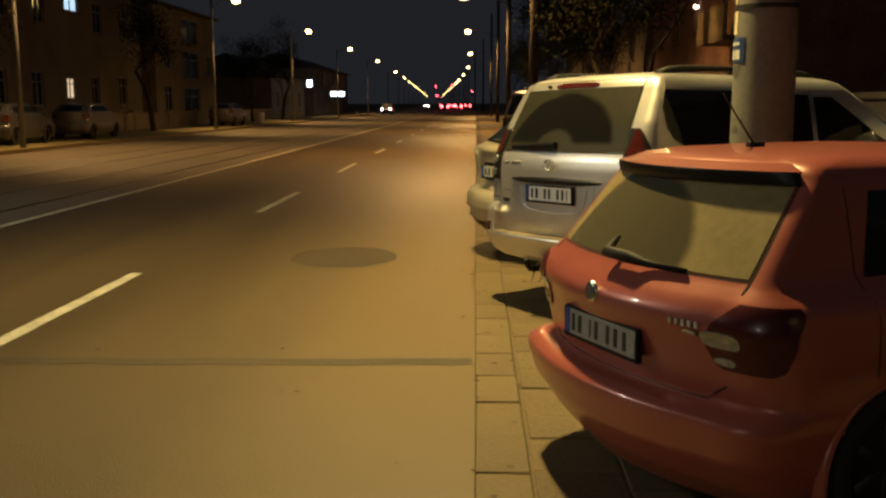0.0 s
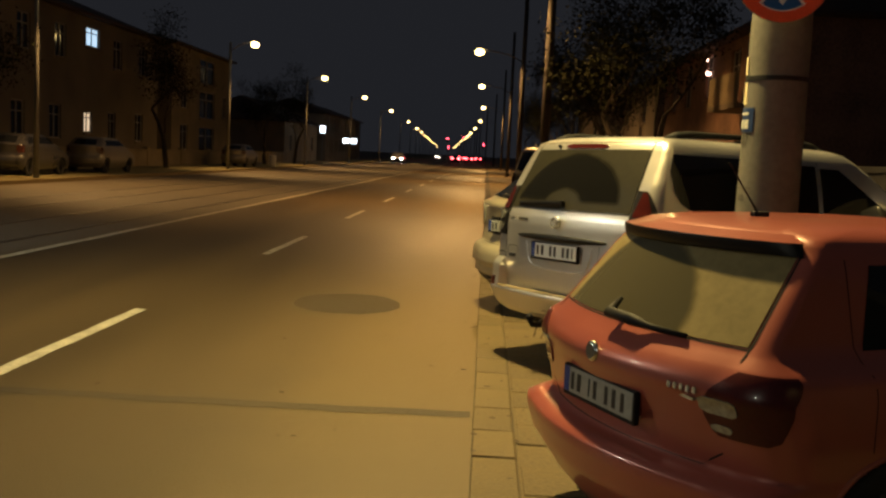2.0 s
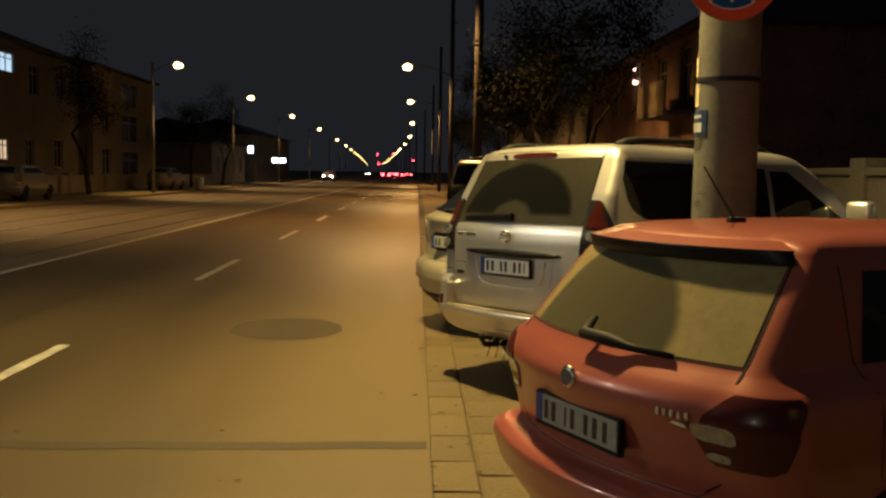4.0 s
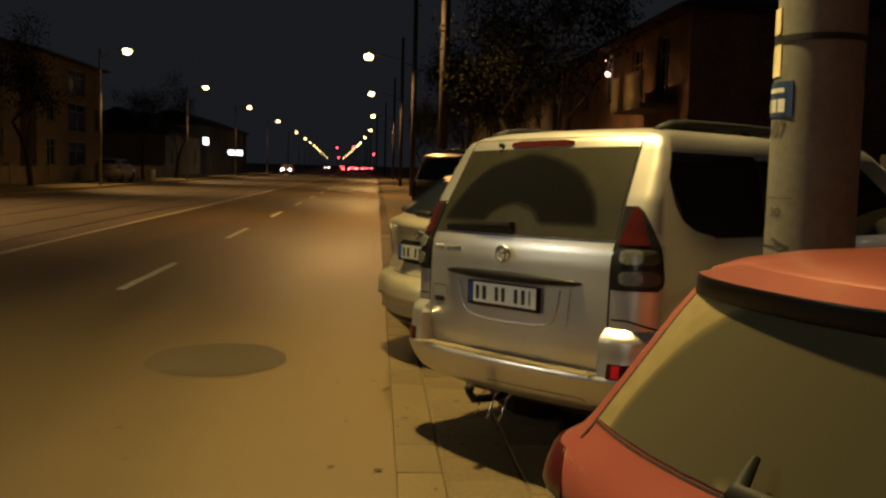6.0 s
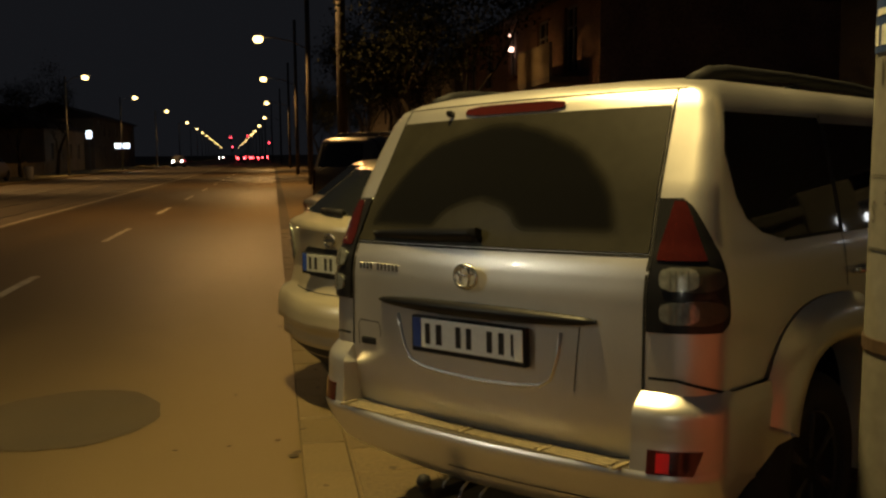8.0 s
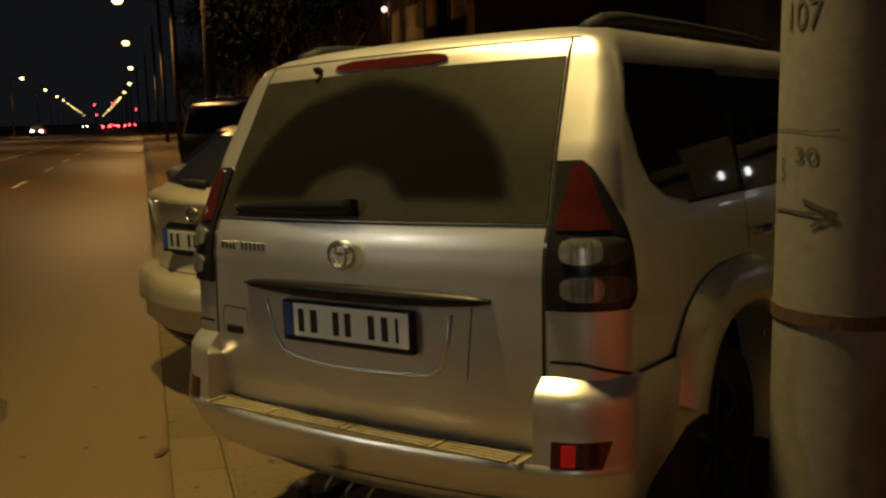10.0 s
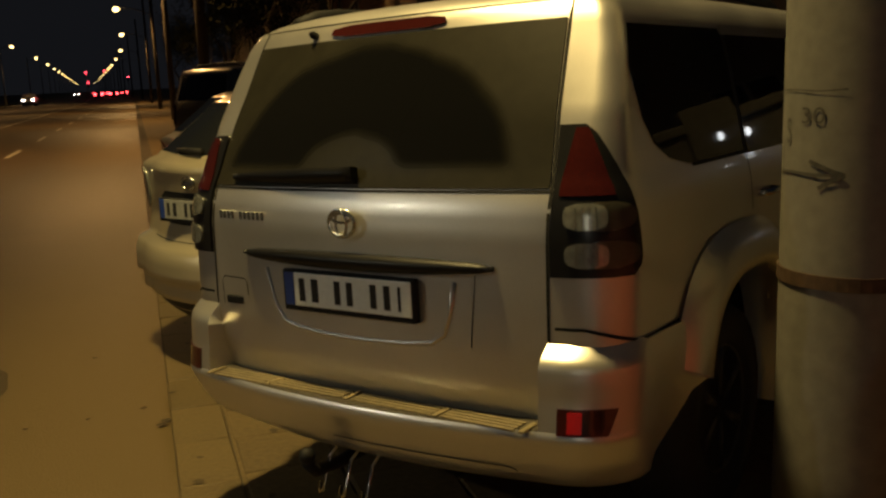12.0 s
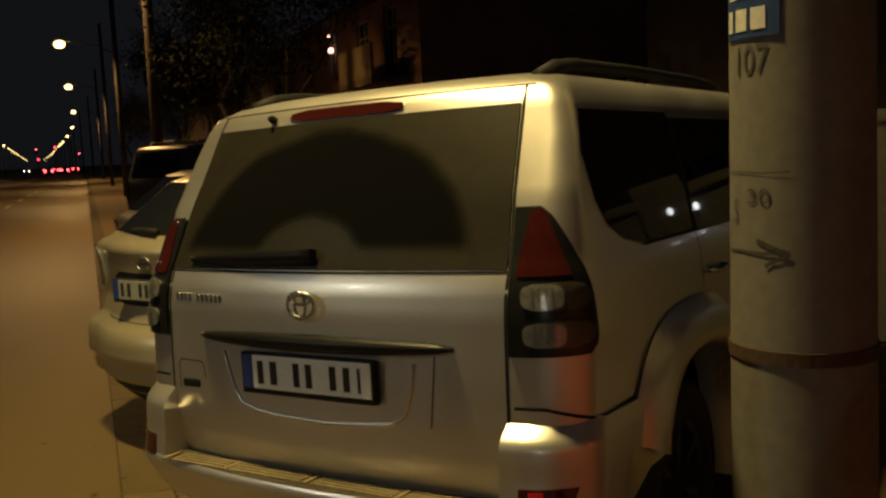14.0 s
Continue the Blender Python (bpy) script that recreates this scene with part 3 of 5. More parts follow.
def build_off_road_car():
    car = empty("off_road_car", pose(0.585, 7.039, 0.006, -0.5, -1.4, -53.9))
    tagged(car, "silver off-road car with a dusty rear window, parked at an angle", "car", "parked cars")
    S, B = Shell(OFFROAD), Shell(OFFROAD_BUMPER)
    arch = [(s, v) for s in (1, -1) for v in (0.96, 3.75)]
    mesh_object("body", *S.body(dense(OFFROAD, 0.025), (14, 12, 70, 6, 6), lambda c: any(c.x * s > 0.6 and math.hypot((c.y - v) / 0.45, (c.z - 0.40) / 0.55) < 1 for s, v in arch)), SILVER, car, smooth=True)
    for s, v in arch:
        wheel(car, 0.83 * s, v, 0.375, 0.26, s)
        flare(car, s, v, 0.40, (0.415, 0.475), (0.60, 0.645), 0.928, SILVER, 161 if v < 2 else 188, 0.72)
        part("wheel_liner", box_bm(min(0.5 * s, 0.56 * s), max(0.5 * s, 0.56 * s), v - 0.55, v + 0.55, 0.30, 1.0), BLACK_PLASTIC, car)
    part("underbody", box_bm(-0.62, 0.62, 0.25, 4.3, 0.30, 0.5, 0.03), BLACK_PLASTIC, car)
    # tailgate glass, shut lines, brake light strip
    hs = spread(1.248, 1.712, 14)
    win = mesh_object("rear_window", *S.patch([(w, -S.rear_p(0.690 - 0.16 * (w - 1.25), w), S.rear_p(0.664 - 0.10 * (w - 1.25), w)) for w in hs], 0.004, 30), OFFROAD_GLASS, car, "tinted rear window under dust with a wiped arc", True)
    for s in (1, -1):
        mesh_object("shut_line", *S.strip([(s * S.rear_p(0.672 - 0.10 * max(0, w - 1.25), w), w) for w in spread(0.62, 1.765, 30)], 0.009), GAP, car)
    mesh_object("shut_line", *S.strip([(p, 1.768) for p in spread(-1.0, 1.0, 30)], 0.008), GAP, car)
    mesh_object("shut_line", *S.strip([(p, 1.241) for p in spread(-1.0, 0.98, 30)], 0.008), GAP, car)
    mesh_object("brake_light", *S.patch(oval_rows(S, 1.737, 0.018, -0.01, 0.345, 5, 6), 0.008, 14, 0.012), RED_LENS, car, "long red high brake light", True)
    c = S.at(-0.48, 1.735)
    part("washer_nozzle", lathe([(0.012, 0), (0.014, 0.02), (0.006, 0.035)], pose(*c, 75, 0, 0), 10), BLACK_PLASTIC, car)
    # garnish bar, plate recess, badges
    verts, faces = [], []
    bar = spread(-0.485, 0.515, 25)
    for u in bar:
        f = 1 - ((u - 0.015) / 0.50) ** 2
        h = 0.007 + 0.019 * max(0, f) ** 0.6
        p = S.rear_p(u, 1.03)
        c, nrm = S.at(p, 1.030), S.normal(p, 1.03)
        out = 0.008 + 0.03 * max(0, f) ** 0.5
        verts += [c + Vector((0, 0, h)), c + nrm * out + Vector((0, 0, h * 0.75)), c + nrm * (out + 0.006) - Vector((0, 0, h * 0.3)), c + nrm * out * 0.6 - Vector((0, 0, h))]
    for i in range(len(bar) - 1):
        q = 4 * i
        for k in range(3):
            faces.append((q + k, q + k + 1, q + k + 5, q + k + 4))
    faces += [(0, 1, 2, 3), tuple(range(len(verts) - 1, len(verts) - 5, -1))]
    mesh_object("garnish_bar", verts, faces, SATIN_BLACK, car, "black tapered handle bar over the plate", True)
    lip = []
    for u, w in ((-0.375, 0.985), (-0.36, 0.93), (-0.335, 0.86), (-0.30, 0.815), (-0.24, 0.798), (-0.12, 0.788), (0.05, 0.785), (0.2, 0.79), (0.30, 0.80), (0.345, 0.83), (0.37, 0.90), (0.385, 0.985)):
        p = S.rear_p(u, w)
        lip.append(S.at(p, w) + S.normal(p, w) * 0.0)
    part("plate_recess_lip", tube(lip, 0.008, 8), SILVER, car, smooth=True)
    mesh_object("shut_line", *S.strip([(S.rear_p(0.455 - 0.1 * (1.01 - w), w), w) for w in spread(0.80, 1.01, 8)], 0.0025), GAP, car)
    number_plate(car, -0.040, 0.931)
    part("emblem", tube([(0.0 + 0.053 * math.cos(a), -0.040, 1.148 + 0.041 * math.sin(a)) for a in [2 * math.pi * k / 24 for k in range(24)]], 0.0065, 6, closed=True), CHROME, car, "plain chrome oval badge", True)
    part("emblem", tube([(0.0 + 0.022 * math.cos(a), -0.043, 1.150 + 0.040 * math.sin(a)) for a in [2 * math.pi * k / 20 for k in range(20)]], 0.0055, 6, closed=True), CHROME, car, smooth=True)
    part("emblem", tube([(0.0 + 0.04 * math.cos(a), -0.041, 1.164 + 0.014 * math.sin(a)) for a in [2 * math.pi * k / 20 for k in range(20)]], 0.0055, 6, closed=True), CHROME, car, smooth=True)
    for k in range(11):
        if k == 4:
            continue
        u = -0.625 + 0.0235 * k
        p = S.rear_p(u, 1.15)
        c = S.at(p, 1.152)
        part("badge_bar", box_bm(c.x - 0.007, c.x + 0.007, c.y - 0.006, c.y + 0.004, 1.138, 1.166, 0.002, seg=1), CHROME, car)
    c = S.at(S.rear_p(-0.56, 0.86), 0.86)
    part("tailgate_handle", box_bm(c.x - 0.045, c.x + 0.045, c.y - 0.007, c.y + 0.01, 0.842, 0.872, 0.006), BLACK_PLASTIC, car)
    mesh_object("shut_line", *S.strip([(S.rear_p(u, w), w) for u, w in ((-0.63, 0.835), (-0.635, 0.92), (-0.62, 0.935), (-0.50, 0.935), (-0.49, 0.92), (-0.485, 0.88))], 0.004), GAP, car)
    # rear wiper with its cover
    verts, faces = [], []
    us = spread(-0.57, 0.02, 14)
    for i, u in enumerate(us):
        f = i / 13
        h = 0.010 + 0.017 * min(1, f * 1.6) ** 0.7
        w0 = 1.272 + 0.010 * f
        p = S.rear_p(u, w0)
        c, nrm = S.at(p, w0), S.normal(p, w0)
        out = 0.02 + 0.025 * f
        verts += [c + nrm * 0.008 + Vector((0, 0, h)), c + nrm * out + Vector((0, 0, h * 0.7)), c + nrm * out - Vector((0, 0, h * 0.7)), c + nrm * 0.008 - Vector((0, 0, h))]
    for i in range(13):
        q = 4 * i
        for k in range(3):
            faces.append((q + k, q + k + 1, q + k + 5, q + k + 4))
    faces += [(0, 1, 2, 3), tuple(range(len(verts) - 1, len(verts) - 5, -1))]
    mesh_object("rear_wiper", verts, faces, SATIN_BLACK, car, "black rear wiper with a cover", True)
    # tail lamps
    outer = [(1.015, 1.78), (1.03, 1.88), (1.06, 1.93), (1.12, 1.91), (1.18, 1.87), (1.24, 1.78), (1.30, 1.62), (1.35, 1.45), (1.385, 1.30), (1.405, 1.18), (1.412, 1.08)]
    for s in (1, -1):
        rows = [(w, s * S.rear_p(0.682 - 0.1 * max(0.0, w - 1.25), w), s * lerp_table(outer, w)[0]) for w in spread(1.015, 1.412, 18)]
        lamp = mesh_object("tail_lamp", *S.patch(rows, 0.012, 14, 0.02), DARK_LENS, car, "tall tail lamp in a smoked housing", True)
        rows = [(w, s * 0.985, s * (0.985 + (lerp_table(outer, w)[0] - 0.985) * 0.72)) for w in spread(1.225, 1.402, 12)]
        mesh_object("red_lens", *S.patch(rows, 0.017, 10, 0.008), RED_LENS, lamp, "red lens", True)
        for wc in (1.172, 1.075):
            mesh_object("side_lens", *S.patch(oval_rows(S, wc, 0.037, s * 1.47, 0.36 if wc > 1.1 else 0.39, 9, 2.4), 0.016, 10, 0.008), AMBER_LENS, lamp, "", True)
            mesh_object("clear_lens", *S.patch(oval_rows(S, wc, 0.034, s * 1.24, 0.23, 9, 3.0), 0.020, 10, 0.008), CLEAR_LENS, lamp, "clear lens", True)
            for du in (-0.10, -0.03, 0.04, 0.11):
                mesh_object("lens_rib", *S.strip([(s * (1.24 + du), wc - 0.024), (s * (1.24 + du), wc + 0.024)], 0.004, 0.0215), LENS_DARK, lamp)
        mesh_object("shut_line", *S.strip([(s * p, 0.823 + 0.05 * max(0.0, min(1.0, (2.02 - p) / 0.8))) for p in spread(S.rear_p(0.69, 0.87), S.side_p(0.44, 0.82), 28)], 0.009, 0.003), GAP, car)
        # bumper corner, reflector
        rows = [(w, s * B.rear_p(0.668, w), s * (B.side_p(0.60 if w < 0.74 else 0.60 - 1.4 * (w - 0.74), w) if w < 0.82 else 2.1 - 0.9 * (w - 0.82) / 0.048)) for w in spread(0.603, 0.868, 28)]
        corner = mesh_object("bumper_corner", *B.patch(rows, 0.0, 40, 0.10), SILVER, car, smooth=True)
        rows = [(w, s * 1.06, s * (1.50 + 0.08 * (w - 0.6) / 0.07)) for w in spread(0.598, 0.672, 6)]
        refl = mesh_object("reflector", *B.patch(rows, 0.006, 8, 0.02), RED_LENS, car, "dark red bumper reflector", True)
        # light thrown back by the right reflector, painted as a bright square
        rows = [(w, s * 1.15, s * 1.27) for w in spread(0.605, 0.664, 3)]
        if s > 0:
            mesh_object("reflector_glint", *B.patch(rows, 0.010, 4, 0.006), REFLECTOR_GLINT, refl, "bright red square")
        # side windows
        low = [(1.268, 0.60, 1.10), (1.295, 0.47, 1.10), (1.345, 0.38, 1.10), (1.42, 0.33, 1.10), (1.56, 0.305, 1.10), (1.66, 0.30, 1.10), (1.685, 0.35, 1.09)]
        rows = [(w, s * S.side_p(a, w), s * S.side_p(b, w)) for w, a, b in low]
        mesh_object("quarter_window", *S.patch(rows, 0.004, 10), DARK_GLASS, car, "dark tinted quarter window", True)
        rows = [(w, s * S.side_p(1.14, w), s * S.side_p(1.98, w)) for w in spread(1.255, 1.665, 6)]
        mesh_object("rear_door_window", *S.patch(rows, 0.004, 10), DARK_GLASS, car, "dark tinted door window", True)
        rows = [(w, s * S.side_p(2.04, w), s * S.side_p(3.05 - 0.78 * (w - 1.25) / 0.41, w)) for w in spread(1.245, 1.65, 6)]
        mesh_object("front_door_window", *S.patch(rows, 0.004, 10), DARK_GLASS, car, "dark door window", True)
        rows = [(w, s * S.side_p(1.085, w), s * S.side_p(1.155, w)) for w in spread(1.262, 1.665, 4)]
        mesh_object("window_pillar", *S.patch(rows, 0.003, 2), BLACK_PLASTIC, car, "", True)
        for v in (1.12, 2.01, 3.1):
            mesh_object("shut_line", *S.strip([(s * S.side_p(v, w), w) for w in spread(0.62 if v > 1.2 else 1.06, 1.70 if v < 3 else 1.2, 16)], 0.006), GAP, car)
        mesh_object("belt_trim", *S.strip([(s * S.side_p(v, 1.262), 1.262) for v in spread(0.62, 3.1, 30)], 0.012, 0.004), BLACK_PLASTIC, car)
        c = S.at(s * S.side_p(1.26, 1.11), 1.11)
        part("door_handle", tube([c + Vector((0, -0.08, 0)), c + Vector((s * 0.035, -0.05, 0)), c + Vector((s * 0.035, 0.05, 0)), c + Vector((0, 0.08, 0))], 0.012, 8), CHROME, car, smooth=True)
        # roof rail on its feet
        rail = part("roof_rail", tube([(s * 0.60, 0.46, 1.795), (s * 0.60, 0.56, 1.826), (s * 0.60, 0.70, 1.845), (s * 0.60, 1.2, 1.855), (s * 0.60, 1.9, 1.848), (s * 0.60, 2.15, 1.832), (s * 0.60, 2.28, 1.79)], [0.032, 0.032, 0.026, 0.022, 0.026, 0.030, 0.032], 8), BLACK_PLASTIC, car, "black roof rail", True)
        for v in (0.52, 1.25, 2.2):
            part("rail_foot", box_bm(s * 0.60 - 0.025, s * 0.60 + 0.025, v - 0.035, v + 0.035, 1.775, 1.828, 0.012), BLACK_PLASTIC, rail)
        part("door_mirror", box_bm(min(s * 0.90, s * 1.12), max(s * 0.90, s * 1.12), 2.95, 3.10, 1.22, 1.42, 0.04), SILVER, car, smooth=True)
    # bumper beam, step pad, tow hitch
    ends = [(w, B.side_p(max(0.20, 0.06 + 2.6 * (w - 0.45)), w)) for w in spread(0.385, 0.603, 16)]
    rows = [(w, -p, p) for w, p in ends]
    bumper = mesh_object("bumper", *B.patch(rows, 0.0, 90, 0.10), SILVER, car, "silver rear bumper", True)
    verts, faces = [], []
    us = spread(-0.66, 0.665, 20)
    for u in us:
        a = B.at(B.rear_p(u, 0.60), 0.60).y
        verts += [(u, a + 0.004, 0.588), (u, a + 0.010, 0.6035), (u, 0.055, 0.6035)]
    for i in range(19):
        q = 3 * i
        faces += [(q, q + 3, q + 4, q + 1), (q + 1, q + 4, q + 5, q + 2)]
    pad = mesh_object("step_pad", verts, faces, PAD_SHADED, bumper, "ribbed plastic step pad")
    for k in range(4):
        for a, b in ((-0.61, -0.36), (-0.33, -0.02), (0.02, 0.33), (0.36, 0.61)):
            y0 = B.at(0.4, 0.6).y + 0.022 + 0.02 * k
            part("rib", box_bm(a, b, y0, y0 + 0.011, 0.602, 0.610, 0.002, seg=1), PAD_LIT, pad)
    for u in (-0.635, -0.345, 0.0, 0.345, 0.635):
        part("rib", box_bm(u - 0.009, u + 0.009, B.at(0.4, 0.6).y + 0.018, B.at(0.4, 0.6).y + 0.098, 0.602, 0.6105, 0.002, seg=1), PAD_LIT, pad)
    mesh_object("shut_line", *B.strip([(p, 0.475) for p in spread(-0.1, 0.80, 24)] + [(0.83, 0.468), (0.845, 0.458)], 0.005), GAP, bumper)
    part("tow_hitch", tube([(-0.12, 0.3, 0.36), (-0.12, 0.0, 0.35), (-0.12, -0.12, 0.36), (-0.12, -0.15, 0.40)], 0.022, 8), BLACK_PLASTIC, car, "black tow hitch", True)
    part("tow_ball", lathe([(0.001, -0.028), (0.02, -0.02), (0.028, 0), (0.02, 0.02), (0.001, 0.028)], pose(-0.12, -0.15, 0.42), 14), BLACK_PLASTIC, car, smooth=True)
    for u in (-0.13, -0.04, 0.05):
        part("hitch_cable", tube([(u, 0.04, 0.42), (u + 0.012, -0.05, 0.385), (u + 0.02, -0.085, 0.33), (u + 0.012, -0.09, 0.285), (u - 0.02, -0.075, 0.262), (u - 0.06, -0.03, 0.275)], 0.006, 6), CHROME, car, "looped steel safety cable", True)
    part("exhaust", tube([(0.45, 0.2, 0.36), (0.45, 0.9, 0.38)], 0.03, 12), BLACK_PLASTIC, car, smooth=True)
    return car


HATCH = [
    (0.20, 0.72, 0.12, 3.85, 0.22, 0.11),
    (0.30, 0.79, 0.03, 3.95, 0.22, 0.11),
    (0.42, 0.815, -0.05, 4.0, 0.22, 0.11),
    (0.535, 0.825, -0.085, 4.0, 0.22, 0.11),
    (0.572, 0.825, -0.080, 3.98, 0.22, 0.11),
    (0.592, 0.824, -0.01, 3.95, 0.22, 0.11),
    (0.60, 0.823, 0.055, 3.93, 0.22, 0.11),
    (0.72, 0.826, 0.030, 3.85, 0.22, 0.11),
    (0.85, 0.826, -0.014, 3.6, 0.22, 0.12),
    (0.878, 0.825, -0.032, 3.5, 0.22, 0.12),
    (0.915, 0.820, -0.032, 3.1, 0.22, 0.125),
    (0.955, 0.808, -0.008, 2.95, 0.19, 0.13),
    (0.985, 0.775, 0.024, 2.90, 0.14, 0.13),
    (1.015, 0.722, 0.058, 2.86, 0.10, 0.13),
    (1.05, 0.695, 0.092, 2.80, 0.07, 0.13),
    (1.30, 0.636, 0.275, 2.35, 0.062, 0.145),
    (1.37, 0.614, 0.330, 2.2, 0.058, 0.15),
    (1.42, 0.585, 0.35, 2.1, 0.06, 0.155),
    (1.445, 0.555, 0.40, 2.0, 0.16, 0.11),
    (1.465, 0.49, 0.52, 1.9, 0.18, 0.1),
    (1.478, 0.35, 0.72, 1.75, 0.19, 0.1),
]
HATCH_GLASS = wiped_glass("dusty_hatch_glass", (0.26, 0.21, 0.10), -0.10, 1.05, 0.44, 0.34, 0.0, 0.95)
HATCH_GLASS.node_tree.nodes["Mix"].inputs[7].default_value = (0.085, 0.076, 0.048, 1)


def build_red_hatchback():
    car = empty("red_hatchback", pose(0.50, 3.735, -0.05, 0, -0.4, -65.0))
    tagged(car, "small red hatchback with a dusty rear window, parked at an angle", "car", "parked cars")
    S = Shell(HATCH)
    arch = [(s, v) for s in (1, -1) for v in (0.74, 3.19)]
    mesh_object("body", *S.body(dense(HATCH, 0.022), (14, 12, 60, 6, 6), lambda c: any(c.x * s > 0.5 and math.hypot(c.y - v, c.z - 0.34) < 0.335 for s, v in arch)), RED_PAINT, car, smooth=True)
    for s, v in arch:
        t = wheel(car, 0.80 * s, v, 0.30, 0.2, s)
        t.location.z = 0.05 + 0.8 * s * 0.007
        part("wheel_liner", box_bm(min(0.5 * s, 0.55 * s), max(0.5 * s, 0.55 * s), v - 0.36, v + 0.36, 0.2, 0.7), BLACK_PLASTIC, car)
        flare(car, s, v, 0.34, (0.325, 0.325), (0.365, 0.365), 0.818, RED_PAINT)
    part("underbody", box_bm(-0.6, 0.6, 0.3, 3.7, 0.16, 0.3, 0.03), BLACK_PLASTIC, car)
    mesh_object("rear_window", *S.patch([(w, -0.985, 0.985) for w in spread(1.047, 1.372, 12)], 0.004, 30), HATCH_GLASS, car, "rear window under tan dust with a wiped arc", True)
    # spoiler lip over the window
    verts, faces = [], []
    ps = spread(-1.16, 1.16, 30)
    for p in ps:
        a, b, c = S.at(p, 1.437), S.at(p, 1.39), S.at(p, 1.362)
        o = 0.055 * (1 - 0.8 * max(0, abs(p) - 0.9) / 0.26)
        verts += [a, b + Vector((0, -o, 0.022)), b + Vector((0, -o - 0.004, 0.012)), c + Vector((0, -o * 0.4, 0))]
    for i in range(29):
        q = 4 * i
        faces.append((q, q + 4, q + 5, q + 1))
    mesh_object("spoiler_top", verts, faces, RED_PAINT, car, smooth=True)
    # the spoiler's rear face, its shadow put into a black colour
    faces = []
    for i in range(29):
        q = 4 * i
        faces += [(q + 1, q + 5, q + 6, q + 2), (q + 2, q + 6, q + 7, q + 3)]
    mesh_object("spoiler_edge", verts, faces, SATIN_BLACK, car, "spoiler edge over the rear window, blackened as its shadowed face", True)
    mesh_object("shut_line", *S.strip([(p, 1.040) for p in spread(-1.0, 1.0, 40)], 0.006), GAP, car)
    for s in (1, -1):
        mesh_object("shut_line", *S.strip([(s * 1.02, w) for w in spread(1.0, 1.40, 12)], 0.008), GAP, car)
        outer = [(0.735, 1.50), (0.755, 1.64), (0.85, 1.80), (0.94, 1.92), (0.972, 1.93)]
        inner = [(0.735, 0.99), (0.75, 0.95), (0.82, 0.90), (0.90, 0.97), (0.955, 1.07), (0.972, 1.12)]
        rows = [(w, s * lerp_table(inner, w)[0], s * lerp_table(outer, w)[0]) for w in spread(0.735, 0.972, 14)]
        lamp = mesh_object("tail_lamp", *S.patch(rows, 0.006, 12, 0.02), TAIL_LENS, car, "dark red wrap-round tail lamp", True)
        mesh_object("reverse_lens", *S.patch(oval_rows(S, 0.845, 0.030, s * 1.06, 0.17, 7, 6), 0.010, 8, 0.01), CLEAR_LENS, lamp, "clear reversing lens", True)
        mesh_object("fog_lens", *S.patch(oval_rows(S, 0.765, 0.014, s * 1.05, 0.10, 5, 6), 0.009, 6, 0.01), CLEAR_LENS, lamp, "", True)
        rows = [(w, s * S.side_p(0.66 + 0.25 * (w - 1.04), w), s * S.side_p(1.18, w)) for w in spread(1.04, 1.34, 6)]
        mesh_object("rear_side_window", *S.patch(rows, 0.004, 8), DARK_GLASS, car, "", True)
        rows = [(w, s * S.side_p(1.24, w), s * S.side_p(2.55 - 0.5 * (w - 1.04) / 0.3, w)) for w in spread(1.03, 1.34, 6)]
        mesh_object("front_side_window", *S.patch(rows, 0.004, 8), DARK_GLASS, car, "", True)
        for v in (0.62, 1.21, 2.4):
            mesh_object("shut_line", *S.strip([(s * S.side_p(v, w), w) for w in spread(0.70 if v < 1 else 0.32, 1.36 if v < 2 else 1.0, 16)], 0.005), GAP, car)
    # tailgate outline, plate, badges, wiper, aerial
    mesh_object("shut_line", *S.strip([(p, 0.606) for p in spread(-0.86, 0.86, 30)], 0.008), GAP, car)
    for s in (1, -1):
        mesh_object("shut_line", *S.strip([(s * 0.86, 0.606), (s * 0.93, 0.64), (s * 1.0, 0.67)], 0.007), GAP, car)
    number_plate(car, 0.006, 0.752, shaded=True, chars=((-0.185, 0.024), (-0.135, 0.028), (-0.055, 0.010), (-0.01, 0.024), (0.075, 0.024), (0.13, 0.026), (0.19, 0.024)))
    for n in ("emblem",):
        part(n, lathe([(0.001, 0.012), (0.034, 0.010), (0.042, 0.004), (0.044, -0.004)], pose(0, -0.034, 0.918, 90, 0, 0), 24), CHROME, car, "plain round chrome badge", True)
        part(n, lathe([(0.001, 0.002), (0.030, 0.002), (0.030, 0.0)], pose(0, -0.045, 0.918, 90, 0, 0), 20), LENS_DARK, car)
    for k in range(5):
        p = S.rear_p(0.43 + 0.026 * k, 0.875)
        c = S.at(p, 0.885)
        part("badge_bar", box_bm(c.x - 0.009, c.x + 0.009, c.y - 0.007, c.y + 0.006, 0.872, 0.898, 0.002, seg=1), CHROME, car)
    c = S.at(S.rear_p(0.49, 0.85), 0.853)
    part("badge_bar", box_bm(c.x - 0.045, c.x + 0.045, c.y - 0.008, c.y + 0.01, 0.846, 0.860, 0.002, seg=1), CHROME, car)
    piv = S.at(-0.02, 1.045)
    part("rear_wiper", tube([S.at(-0.04, 1.11) + Vector((0, -0.03, 0.02)), piv + Vector((0, -0.045, 0.03)), S.at(0.22, 1.05) + Vector((0, -0.05, 0.02)), S.at(0.35, 1.055) + Vector((0, -0.03, 0)), S.at(0.62, 1.05) + Vector((0, -0.02, 0))], [0.008, 0.024, 0.026, 0.014, 0.010], 8), BLACK_PLASTIC, car, "black rear wiper", True)
